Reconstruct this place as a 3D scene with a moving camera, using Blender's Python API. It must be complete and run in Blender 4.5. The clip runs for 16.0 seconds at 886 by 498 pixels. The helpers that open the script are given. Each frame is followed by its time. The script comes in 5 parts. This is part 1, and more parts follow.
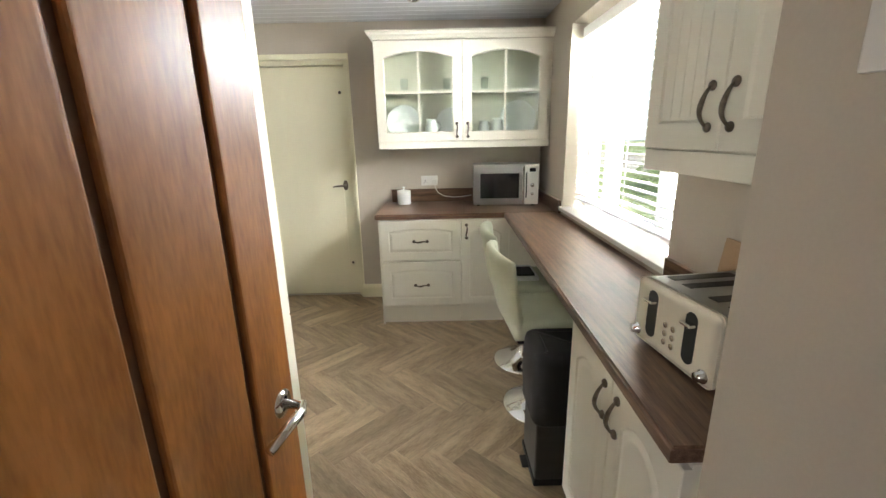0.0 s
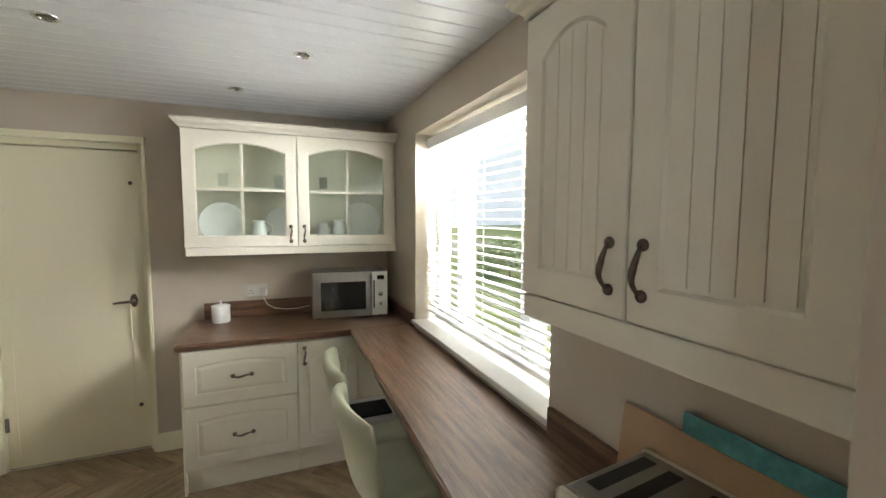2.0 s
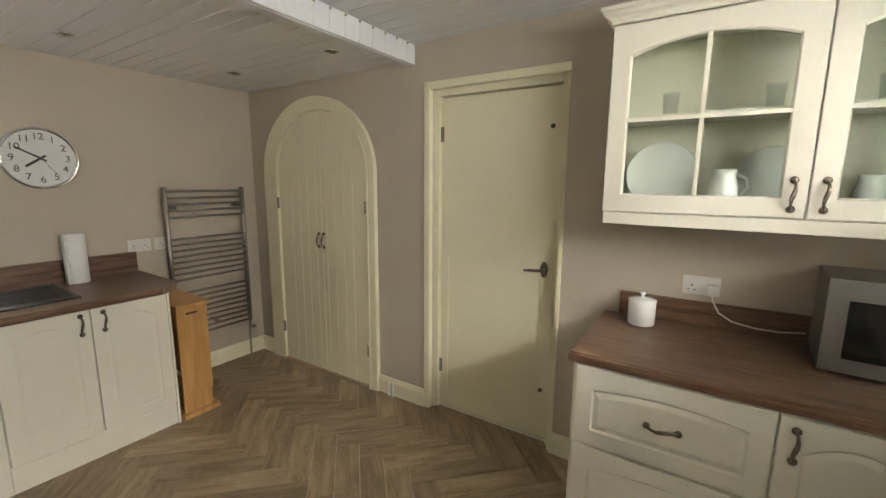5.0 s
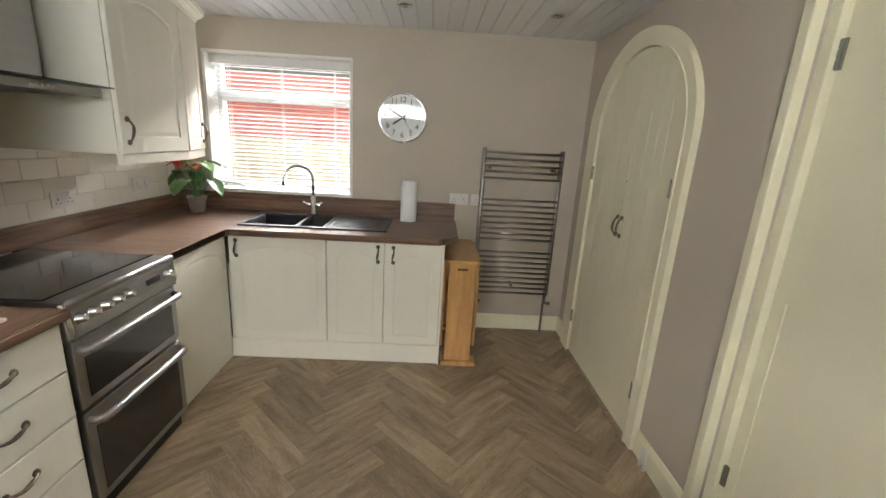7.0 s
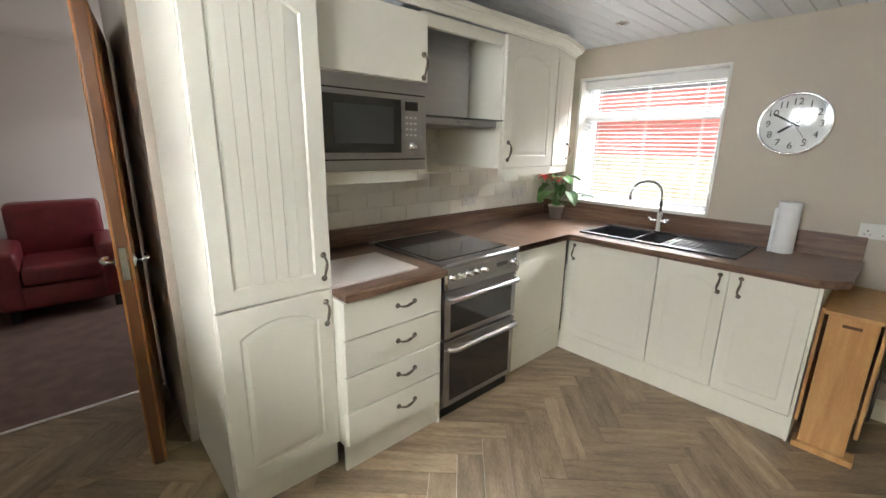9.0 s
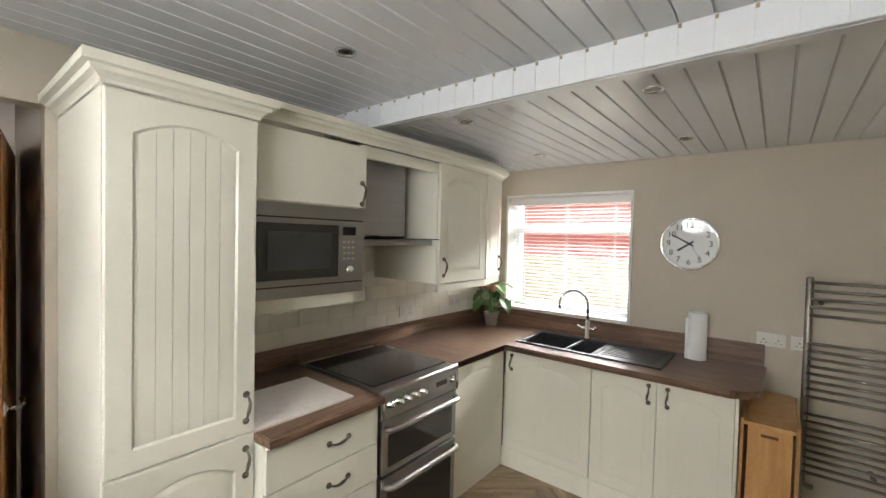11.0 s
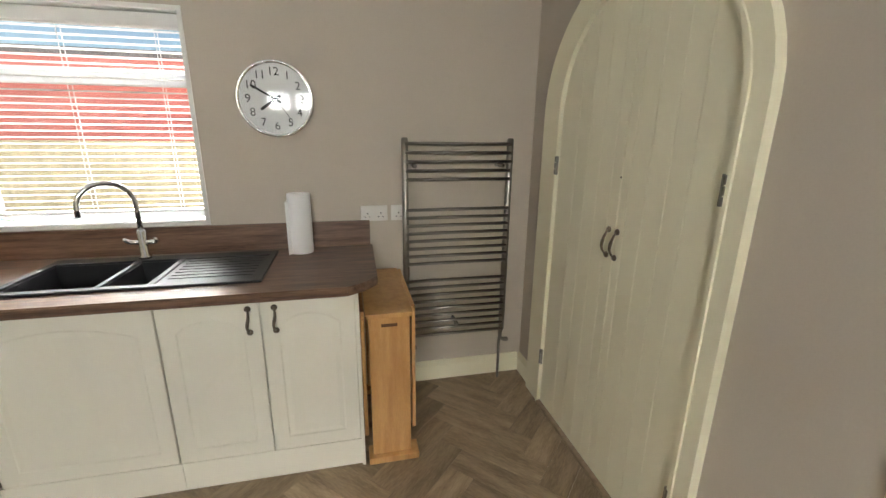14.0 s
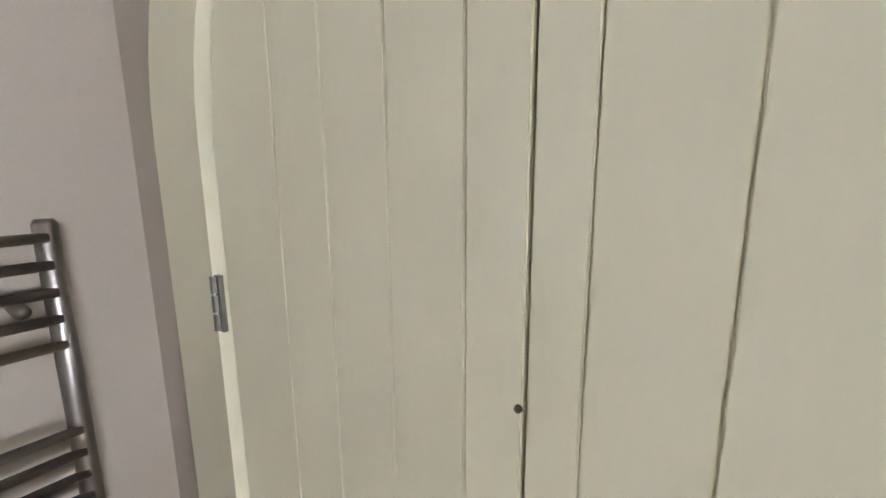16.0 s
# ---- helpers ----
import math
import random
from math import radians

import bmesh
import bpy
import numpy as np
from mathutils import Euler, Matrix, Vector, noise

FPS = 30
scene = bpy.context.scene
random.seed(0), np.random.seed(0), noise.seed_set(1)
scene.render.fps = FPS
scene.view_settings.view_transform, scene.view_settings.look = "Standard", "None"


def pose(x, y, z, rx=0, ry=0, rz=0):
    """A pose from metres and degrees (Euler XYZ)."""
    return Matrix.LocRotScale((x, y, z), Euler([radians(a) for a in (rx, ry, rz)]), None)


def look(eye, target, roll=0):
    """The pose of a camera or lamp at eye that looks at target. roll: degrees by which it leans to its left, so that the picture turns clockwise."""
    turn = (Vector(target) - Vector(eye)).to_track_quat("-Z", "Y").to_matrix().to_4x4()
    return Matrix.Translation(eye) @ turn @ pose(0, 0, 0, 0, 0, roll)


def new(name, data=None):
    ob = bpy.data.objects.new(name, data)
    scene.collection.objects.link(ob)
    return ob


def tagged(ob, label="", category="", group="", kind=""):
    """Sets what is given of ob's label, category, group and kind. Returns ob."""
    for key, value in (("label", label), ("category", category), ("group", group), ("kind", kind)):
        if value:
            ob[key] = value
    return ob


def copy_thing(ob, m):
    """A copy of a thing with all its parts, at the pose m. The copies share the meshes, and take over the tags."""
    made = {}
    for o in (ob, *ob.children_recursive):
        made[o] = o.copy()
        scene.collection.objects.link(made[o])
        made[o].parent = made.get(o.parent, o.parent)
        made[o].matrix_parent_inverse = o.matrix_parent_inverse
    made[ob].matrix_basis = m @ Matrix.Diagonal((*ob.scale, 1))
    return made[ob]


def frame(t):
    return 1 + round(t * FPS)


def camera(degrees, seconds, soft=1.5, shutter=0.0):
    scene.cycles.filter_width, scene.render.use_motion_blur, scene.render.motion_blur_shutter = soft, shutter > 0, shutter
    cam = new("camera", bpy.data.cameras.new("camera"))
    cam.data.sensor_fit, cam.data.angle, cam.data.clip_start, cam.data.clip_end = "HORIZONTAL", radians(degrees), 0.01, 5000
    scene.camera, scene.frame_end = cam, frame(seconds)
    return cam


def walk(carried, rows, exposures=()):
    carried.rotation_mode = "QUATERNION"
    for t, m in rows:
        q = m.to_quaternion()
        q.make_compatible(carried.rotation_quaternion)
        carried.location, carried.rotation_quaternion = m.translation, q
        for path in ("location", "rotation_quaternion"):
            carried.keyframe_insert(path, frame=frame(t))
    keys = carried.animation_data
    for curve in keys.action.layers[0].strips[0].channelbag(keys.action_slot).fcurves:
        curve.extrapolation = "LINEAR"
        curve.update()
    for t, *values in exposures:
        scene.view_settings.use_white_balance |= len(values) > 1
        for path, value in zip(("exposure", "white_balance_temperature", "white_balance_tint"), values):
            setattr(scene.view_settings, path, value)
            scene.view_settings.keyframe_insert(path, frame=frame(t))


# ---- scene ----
cam = camera(93.7, 16.0)
PATH = [
    (0, (0.331, 0.484, 1.465), (0.337, 2.414, 0.939), -1.2),
    (0.5, (0.265, 0.726, 1.458), (0.71, 2.589, 0.884), -0.4),
    (1, (0.308, 0.899, 1.479), (0.952, 2.732, 1.004), 0.5),
    (1.5, (0.348, 0.918, 1.558), (1.103, 2.742, 1.236), 0.7),
    (2, (0.357, 0.903, 1.623), (1.113, 2.748, 1.471), 0.3),
    (2.5, (0.363, 0.922, 1.655), (1.035, 2.805, 1.585), -0.3),
    (3, (0.375, 0.968, 1.666), (0.852, 2.909, 1.593), -0.8),
    (3.5, (0.363, 1.112, 1.633), (0.546, 3.098, 1.485), -0.9),
    (4, (0.329, 1.386, 1.594), (0.119, 3.363, 1.38), -0.7),
    (4.5, (0.283, 1.671, 1.56), (-0.364, 3.544, 1.292), -0.1),
    (4.7, (0.267, 1.809, 1.551), (-0.555, 3.608, 1.259), 0.1),
    (6.8, (0.125, 3.005, 1.533), (-1.796, 3.263, 1.037), 3.2),
    (7, (0.107, 3.059, 1.513), (-1.826, 3.134, 1.006), 3.4),
    (7.5, (0.074, 3.165, 1.499), (-1.795, 2.739, 0.927), 3.9),
    (8, (0.076, 3.233, 1.483), (-1.601, 2.331, 0.872), 3.3),
    (8.5, (0.122, 3.312, 1.48), (-1.287, 2.03, 0.872), 2.2),
    (8.7, (0.144, 3.33, 1.488), (-1.168, 1.932, 0.92), 1.8),
    (10.8, (0.169, 3.298, 1.643), (-1.321, 1.965, 1.608), 1.2),
    (11, (0.142, 3.294, 1.656), (-1.415, 2.042, 1.601), 1.4),
    (11.5, (0.072, 3.249, 1.647), (-1.647, 2.236, 1.514), 1.3),
    (12, (-0.001, 3.218, 1.615), (-1.815, 2.415, 1.361), 1.2),
    (12.5, (-0.093, 3.202, 1.56), (-1.958, 2.584, 1.187), 1.0),
    (13, (-0.233, 3.191, 1.551), (-2.124, 2.778, 1.046), 0.6),
    (13.5, (-0.475, 3.156, 1.503), (-2.4, 3.118, 0.962), 1.0),
    (14, (-0.837, 3.157, 1.496), (-2.718, 3.584, 0.965), 0.6),
    (14.5, (-1.199, 3.286, 1.507), (-2.95, 4.122, 1.02), 0.3),
    (15, (-1.545, 3.464, 1.535), (-3.103, 4.647, 1.119), 0.7),
    (15.3, (-1.764, 3.56, 1.537), (-3.16, 4.939, 1.151), 0.7),
    (15.5, (-1.891, 3.665, 1.543), (-3.232, 5.105, 1.184), 0.4),
    (16, (-2.111, 3.864, 1.55), (-3.262, 5.46, 1.194), -0.4),
]
walk(cam, [(t, look(eye, target, roll)) for t, eye, target, roll in PATH],
     [(0, .48, 6250, 10), (1, .12, 6350, 10), (2, -.15, 6400, 10), (3.5, -.5, 6450, 10), (4.5, -.33, 6800, 10), (7, -.13, 6350, 10), (8.5, .15, 6050, 10), (11, -.12, 6300, 10), (12.5, .08, 6450, 10), (13.5, .06, 6450, 10), (14, .05, 6400, 10), (14.5, .40, 6150, 10), (15.3, .72, 5900, 13), (16, .66, 5650, 15)])

# ---- world and light ----
world = bpy.data.worlds.new("sky")
scene.world = world
world.use_nodes = True
wn = world.node_tree.nodes
sky = wn.new("ShaderNodeTexSky")
sky.sky_type = "NISHITA"
sky.sun_disc = False
sky.sun_elevation, sky.sun_rotation = radians(43), radians(160)
wn["Background"].inputs[1].default_value = 0.15
world.node_tree.links.new(sky.outputs[0], wn["Background"].inputs[0])


def lamp(name, kind, energy, m, color=(1, 1, 1), **more):
    data = bpy.data.lights.new(name, kind)
    data.energy, data.color = energy, color
    for key, value in more.items():
        if key == "angle":
            data.angle = value
        elif key == "spread":
            data.spread = value
        elif key == "size":
            data.shape = "RECTANGLE"
            data.size, data.size_y = value
    ob = new(name, data)
    ob.matrix_world = m
    return ob


lamp("sun", "SUN", 4.0, look((3, -8, 8), (0, 0, 0)), (1, .95, .88), angle=radians(6))
# daylight entering by the two windows
lamp("window_daylight_east", "AREA", 1350, look((2.05, 2.75, 2.72), (1.05, 2.75, 1.62)), (1, .98, .95), size=(1.7, .75))
lamp("window_opening_east", "AREA", 116, look((1.50, 2.75, 1.96), (0.3, 2.75, 1.05)), (1, .98, .95), size=(1.42, .30))
# fill lamp added at an unseen opening to brighten the lounge and hall
lamp("window_opening_lounge", "AREA", 24, look((-1.72, -1.65, 1.5), (0, -1.3, 1.2)), (1, .98, .95), size=(.86, 1.1))
lamp("window_daylight_west", "AREA", 420, look((-5.2, 1.97, 2.86), (-2.6, 1.75, 1.25)), (1, .98, .96), size=(2.4, .6), spread=radians(75))



# ---- materials ----
def mat(name, color, rough=0.5, metal=0.0, vary=0.08, scale=6.0, fine=90.0, bump=0.05, stretch=(1, 1, 1), dark=None, coat=0.0, random_tone=0.0, trans=0.0):
    m = bpy.data.materials.new(name)
    m.use_nodes = True
    nt = m.node_tree
    b = nt.nodes["Principled BSDF"]
    link = nt.links.new
    tc = nt.nodes.new("ShaderNodeTexCoord")
    mp = nt.nodes.new("ShaderNodeMapping")
    mp.inputs["Scale"].default_value = stretch
    link(tc.outputs["Object"], mp.inputs[0])
    big = nt.nodes.new("ShaderNodeTexNoise")
    big.inputs["Scale"].default_value, big.inputs["Detail"].default_value = scale, 5
    small = nt.nodes.new("ShaderNodeTexNoise")
    small.inputs["Scale"].default_value, small.inputs["Detail"].default_value = fine, 3
    link(mp.outputs[0], big.inputs[0])
    link(mp.outputs[0], small.inputs[0])
    mix = nt.nodes.new("ShaderNodeMath")
    mix.operation = "MULTIPLY_ADD"
    mix.inputs[1].default_value = 0.35
    link(small.outputs[0], mix.inputs[0])
    half = nt.nodes.new("ShaderNodeMath")
    half.operation = "MULTIPLY"
    half.inputs[1].default_value = 0.65
    link(big.outputs[0], half.inputs[0])
    link(half.outputs[0], mix.inputs[2])
    ramp = nt.nodes.new("ShaderNodeValToRGB")
    lo = dark or [c * (1 - vary) for c in color]
    hi = color if dark else [min(1, c * (1 + vary)) for c in color]
    ramp.color_ramp.elements[0].position, ramp.color_ramp.elements[1].position = 0.36, 0.64
    ramp.color_ramp.elements[0].color, ramp.color_ramp.elements[1].color = (*lo, 1), (*hi, 1)
    link(mix.outputs[0], ramp.inputs[0])
    out = ramp.outputs[0]
    if random_tone:
        info = nt.nodes.new("ShaderNodeObjectInfo")
        hsv = nt.nodes.new("ShaderNodeHueSaturation")
        mr = nt.nodes.new("ShaderNodeMapRange")
        mr.inputs[3].default_value, mr.inputs[4].default_value = 1 - random_tone, 1 + random_tone
        link(info.outputs["Random"], mr.inputs[0])
        link(mr.outputs[0], hsv.inputs["Value"])
        link(out, hsv.inputs["Color"])
        out = hsv.outputs[0]
        add = nt.nodes.new("ShaderNodeVectorMath")
        link(tc.outputs["Object"], add.inputs[0])
        sc = nt.nodes.new("ShaderNodeMath")
        sc.operation = "MULTIPLY"
        sc.inputs[1].default_value = 37.0
        link(info.outputs["Random"], sc.inputs[0])
        link(sc.outputs[0], add.inputs[1])
        link(add.outputs[0], mp.inputs[0])
    link(out, b.inputs["Base Color"])
    rr = nt.nodes.new("ShaderNodeMapRange")
    rr.inputs[3].default_value, rr.inputs[4].default_value = max(0.02, rough * 0.82), min(1, rough * 1.18)
    link(big.outputs[0], rr.inputs[0])
    link(rr.outputs[0], b.inputs["Roughness"])
    b.inputs["Metallic"].default_value = metal
    b.inputs["Coat Weight"].default_value = coat
    b.inputs["Transmission Weight"].default_value = trans
    if bump:
        bp = nt.nodes.new("ShaderNodeBump")
        bp.inputs["Strength"].default_value, bp.inputs["Distance"].default_value = bump, 0.004
        link(mix.outputs[0], bp.inputs["Height"])
        link(bp.outputs[0], b.inputs["Normal"])
    return m


PAINT = mat("wall_paint", (.52, .462, .378), .75, vary=.035, scale=2.2, fine=160, bump=.12)
PLASTIC = mat("white_ceiling_plastic", (.80, .81, .84), .22, vary=.015, scale=1.5, bump=.02)
TRIMW = mat("white_gloss_paint", (.80, .79, .75), .3, vary=.02, bump=.03)
CREAM = mat("cream_cabinet_foil", (.82, .79, .68), .40, vary=.010, scale=3, fine=120, bump=.015, stretch=(4, 4, .6))
CREAMDOOR = mat("cream_door_paint", (.84, .80, .60), .32, vary=.015, scale=2, fine=60, bump=.03, stretch=(3, 3, .5))
WALNUT_X = mat("walnut_laminate_along_x", (.225, .135, .087), .33, scale=5, fine=30, bump=.05, stretch=(.6, 10, 10), dark=(.068, .036, .022))
WALNUT_Y = mat("walnut_laminate_along_y", (.225, .135, .087), .33, scale=5, fine=30, bump=.05, stretch=(10, .6, 10), dark=(.068, .036, .022))
STEEL = mat("brushed_steel", (.37, .36, .35), .33, 1, vary=.06, scale=3, fine=200, bump=.03, stretch=(.3, .3, 8))
DARKSTEEL = mat("dark_steel", (.10, .10, .10), .4, 1, vary=.1, scale=3, fine=200, bump=.03, stretch=(.3, .3, 8))
BRIGHTSTEEL = mat("pale_brushed_steel", (.33, .32, .31), .38, 1, vary=.05, scale=3, fine=200, bump=.03, stretch=(.3, .3, 8))
CHROME = mat("chrome", (.78, .78, .78), .09, 1, vary=.02, bump=0)
RADCHROME = mat("dull_chrome", (.27, .25, .225), .34, 1, vary=.04, bump=.02)
BRONZE = mat("pewter_bronze", (.17, .14, .11), .36, .9, vary=.25, scale=60, bump=.1)
BLACKGLASS = mat("black_glass", (.012, .012, .013), .13, vary=.1, bump=0, coat=.5)
BLACK = mat("black_plastic", (.010, .010, .011), .6, vary=.15, fine=300, bump=.1)
VIEWGRID = mat("dark_perforated_screen", (.035, .036, .034), .35, vary=.3, fine=500, bump=.05)
GRANITE = mat("black_composite", (.02, .02, .022), .42, vary=.35, fine=400, bump=.15)
TILE = mat("cream_gloss_tile", (.86, .82, .73), .16, vary=.03, scale=3, bump=.04, random_tone=.025)
GROUT = mat("grout", (.80, .76, .68), .8, vary=.05, bump=.1)
UPVC = mat("white_upvc", (.85, .86, .87), .28, vary=.01, bump=0)
SLAT = mat("white_blind_slat", (.86, .85, .83), .4, vary=.015, bump=.02)
OAK = mat("varnished_oak", (.41, .168, .042), .36, scale=3, fine=40, bump=.06, stretch=(4, 4, .7), dark=(.21, .074, .017))
# darkened oak: the shade of grooves and slots put into the colour
OAKSHADE = mat("oak_recess_shade", (.11, .045, .016), .4, scale=4, fine=40, stretch=(9, 9, .7), bump=.05)
PINE = mat("varnished_pine", (.60, .35, .14), .36, scale=4, fine=45, bump=.06, stretch=(8, 8, .8), dark=(.46, .235, .08))
FABRIC = mat("pale_green_leatherette", (.60, .62, .47), .5, vary=.05, scale=8, fine=220, bump=.15)
WHITE = mat("white_ceramic", (.84, .85, .84), .15, vary=.01, bump=0)
PAPER = mat("white_paper", (.86, .86, .85), .85, vary=.02, fine=180, bump=.25)
ENAMEL = mat("cream_enamel", (.76, .71, .57), .22, vary=.015, bump=0)
SWITCH = mat("white_switch_plastic", (.72, .70, .66), .35, vary=.01, bump=0)
CARD = mat("brown_board", (.36, .24, .14), .75, vary=.08, bump=.1)
TEAL = mat("teal_board", (.06, .24, .25), .45, vary=.3, scale=14, bump=.05)
WORKBOARD = mat("pale_stone_board", (.62, .57, .52), .35, vary=.06, scale=30, bump=.03)
LEAF = mat("leaf_green", (.09, .20, .05), .4, vary=.4, scale=25, bump=.1, random_tone=.3)
PETAL = mat("red_petal", (.75, .07, .08), .5, vary=.2, scale=30, bump=.1)
POT = mat("grey_clay", (.30, .25, .21), .8, vary=.12, scale=20, bump=.15)
CARPET = mat("dark_hall_carpet", (.17, .105, .085), .95, vary=.25, scale=8, fine=350, bump=.5)
HALLPAINT = mat("hall_paint", (.55, .50, .46), .8, vary=.03, scale=2, bump=.1)
PLANK = mat("grey_oak_vinyl", (.375, .282, .178), .5, scale=4.5, fine=34, bump=.08, stretch=(.9, 5, 5), dark=(.190, .136, .080), random_tone=.24)
PLANK_B = mat("grey_oak_vinyl_across", (.375, .282, .178), .5, scale=4.5, fine=34, bump=.08, stretch=(5, .9, 5), dark=(.190, .136, .080), random_tone=.24)
HINGE = mat("dull_steel_hinge", (.24, .23, .20), .38, .9, vary=.15, bump=.05)
BRASS = mat("dull_brass", (.42, .36, .22), .35, .9, vary=.1, bump=.05)
INK = mat("black_ink", (.015, .015, .015), .5, bump=0)
GRASS = mat("grass", (.25, .30, .11), .9, vary=.4, scale=1.5, fine=60, bump=.5)
REDWALL = mat("red_render", (.70, .21, .18), .8, vary=.08, scale=1.5, bump=.1)
PALESTONE = mat("pale_gravel", (.40, .36, .28), .9, vary=.25, scale=2, fine=40, bump=.3)
HEDGE = mat("hedge_leaf", (.26, .32, .14), .7, vary=.4, scale=6, bump=.3)
FENCEWOOD = mat("weathered_fence", (.34, .26, .17), .8, vary=.2, scale=5, bump=.2, stretch=(6, 6, .7))
ROOFTILE = mat("grey_roof_tile", (.20, .18, .18), .8, vary=.2, scale=8, bump=.3)
BRICKFAR = mat("far_brick", (.40, .24, .17), .85, vary=.15, scale=12, bump=.2)
CARPAINT = mat("red_car_paint", (.35, .02, .03), .2, vary=.05, bump=0, coat=.6)
RUBBER = mat("tyre_rubber", (.02, .02, .02), .8, vary=.2, bump=.1)


def let_light_through(m, share):
    """Thin plastic that glows where the light stands behind it."""
    nt = m.node_tree
    mx, tl = nt.nodes.new("ShaderNodeMixShader"), nt.nodes.new("ShaderNodeBsdfTranslucent")
    tl.inputs[0].default_value = (.9, .89, .86, 1)
    mx.inputs[0].default_value = share
    nt.links.new(nt.nodes["Principled BSDF"].outputs[0], mx.inputs[1])
    nt.links.new(tl.outputs[0], mx.inputs[2])
    nt.links.new(mx.outputs[0], nt.nodes["Material Output"].inputs[0])


let_light_through(SLAT, .15)
# self-lit stand-in for the overcast sky, so the east window reads white
SKYGLOW = bpy.data.materials.new("glowing_sky_backdrop")
SKYGLOW.use_nodes = True
SKYGLOW.node_tree.nodes["Principled BSDF"].inputs["Emission Color"].default_value = (.93, .97, 1, 1)
SKYGLOW.node_tree.nodes["Principled BSDF"].inputs["Emission Strength"].default_value = .8


def clear_glass(name, tint=(1, 1, 1), rough=0.0, base=.03):
    m = bpy.data.materials.new(name)
    m.use_nodes = True
    nt = m.node_tree
    nt.nodes.remove(nt.nodes["Principled BSDF"])
    tr, gl, mx, fr, pw, ad = (nt.nodes.new("ShaderNode" + n) for n in ("BsdfTransparent", "BsdfGlossy", "MixShader", "LayerWeight", "Math", "Math"))
    tr.inputs[0].default_value = (*tint, 1)
    gl.inputs["Roughness"].default_value = rough
    pw.operation, ad.operation = "POWER", "MULTIPLY_ADD"
    pw.inputs[1].default_value, ad.inputs[1].default_value, ad.inputs[2].default_value = 4, .3, base
    link = nt.links.new
    link(fr.outputs["Facing"], pw.inputs[0])
    link(pw.outputs[0], ad.inputs[0])
    link(ad.outputs[0], mx.inputs[0])
    link(tr.outputs[0], mx.inputs[1])
    link(gl.outputs[0], mx.inputs[2])
    link(mx.outputs[0], nt.nodes["Material Output"].inputs[0])
    return m


GLASS = clear_glass("window_glass", (.95, .97, .96))
SMOKED = clear_glass("smoked_glass", (.55, .58, .55), .03)
CABGLASS = clear_glass("cabinet_glass", (.94, .97, .94), .02, .018)
CLOCKGLASS = clear_glass("clock_glass", (.97, .97, .97), .01, .012)


# ---- building helpers ----
def part(name, bm, material, parent=None, label="", smooth=False):
    """Links bm, built in world coordinates, as one mesh under parent."""
    root = parent
    while root is not None and root.parent:
        root = root.parent
    if root is not None:
        bm.transform(root.matrix_basis.inverted())
    me = bpy.data.meshes.new(name)
    bmesh.ops.recalc_face_normals(bm, faces=bm.faces)
    bm.to_mesh(me)
    bm.free()
    for m in material if isinstance(material, (list, tuple)) else (material,):
        me.materials.append(m)
    if smooth:
        for p in me.polygons:
            p.use_smooth = True
    ob = new(name, me)
    if parent is not None:
        ob.parent = parent
    if label:
        ob["label"] = label
    return ob


def thing(name, loc, label, category, group="", kind=""):
    ob = new(name)
    ob.empty_display_size = 0.1
    ob.matrix_basis = Matrix.Translation(loc)
    return tagged(ob, label, category, group, kind)


def structure(name, bm, material, label, category, smooth=False):
    return tagged(part(name, bm, material, None, "", smooth), label, category, kind="structure")


def box(x0, y0, z0, x1, y1, z1, bevel=0.0, bm=None, m=None, seg=2):
    own = bmesh.new()
    vs = [own.verts.new((x, y, z)) for x in (x0, x1) for y in (y0, y1) for z in (z0, z1)]
    for f in ((0, 1, 3, 2), (4, 6, 7, 5), (0, 4, 5, 1), (2, 3, 7, 6), (0, 2, 6, 4), (1, 5, 7, 3)):
        own.faces.new([vs[i] for i in f])
    bmesh.ops.recalc_face_normals(own, faces=own.faces)
    if bevel:
        bmesh.ops.bevel(own, geom=own.edges[:], offset=bevel, segments=seg, affect="EDGES", profile=.6)
    if m is not None:
        own.transform(m)
    return join(bm, own)


def join(bm, own):
    if bm is None:
        return own
    me = bpy.data.meshes.new("joined")
    own.to_mesh(me)
    own.free()
    bm.from_mesh(me)
    bpy.data.meshes.remove(me)
    return bm


def boxes(items, bevel=0.0):
    bm = bmesh.new()
    for b in items:
        box(*b, bevel=bevel, bm=bm)
    return bm


def lathe(profile, centre=(0, 0, 0), seg=28, bm=None, m=None):
    """Turns a list of (radius, height) about z."""
    own = bmesh.new()
    rings = []
    for r, h in profile:
        if r < 1e-5:
            rings.append([own.verts.new((0, 0, h))])
        else:
            rings.append([own.verts.new((r * math.cos(2 * math.pi * k / seg), r * math.sin(2 * math.pi * k / seg), h)) for k in range(seg)])
    for a, b in zip(rings, rings[1:]):
        for k in range(seg):
            q = [a[k % len(a)], a[(k + 1) % len(a)], b[(k + 1) % len(b)], b[k % len(b)]]
            q = list(dict.fromkeys(q))
            if len(q) > 2:
                own.faces.new(q)
    own.transform((m or Matrix()) if m is not None else Matrix.Translation(centre))
    return join(bm, own)


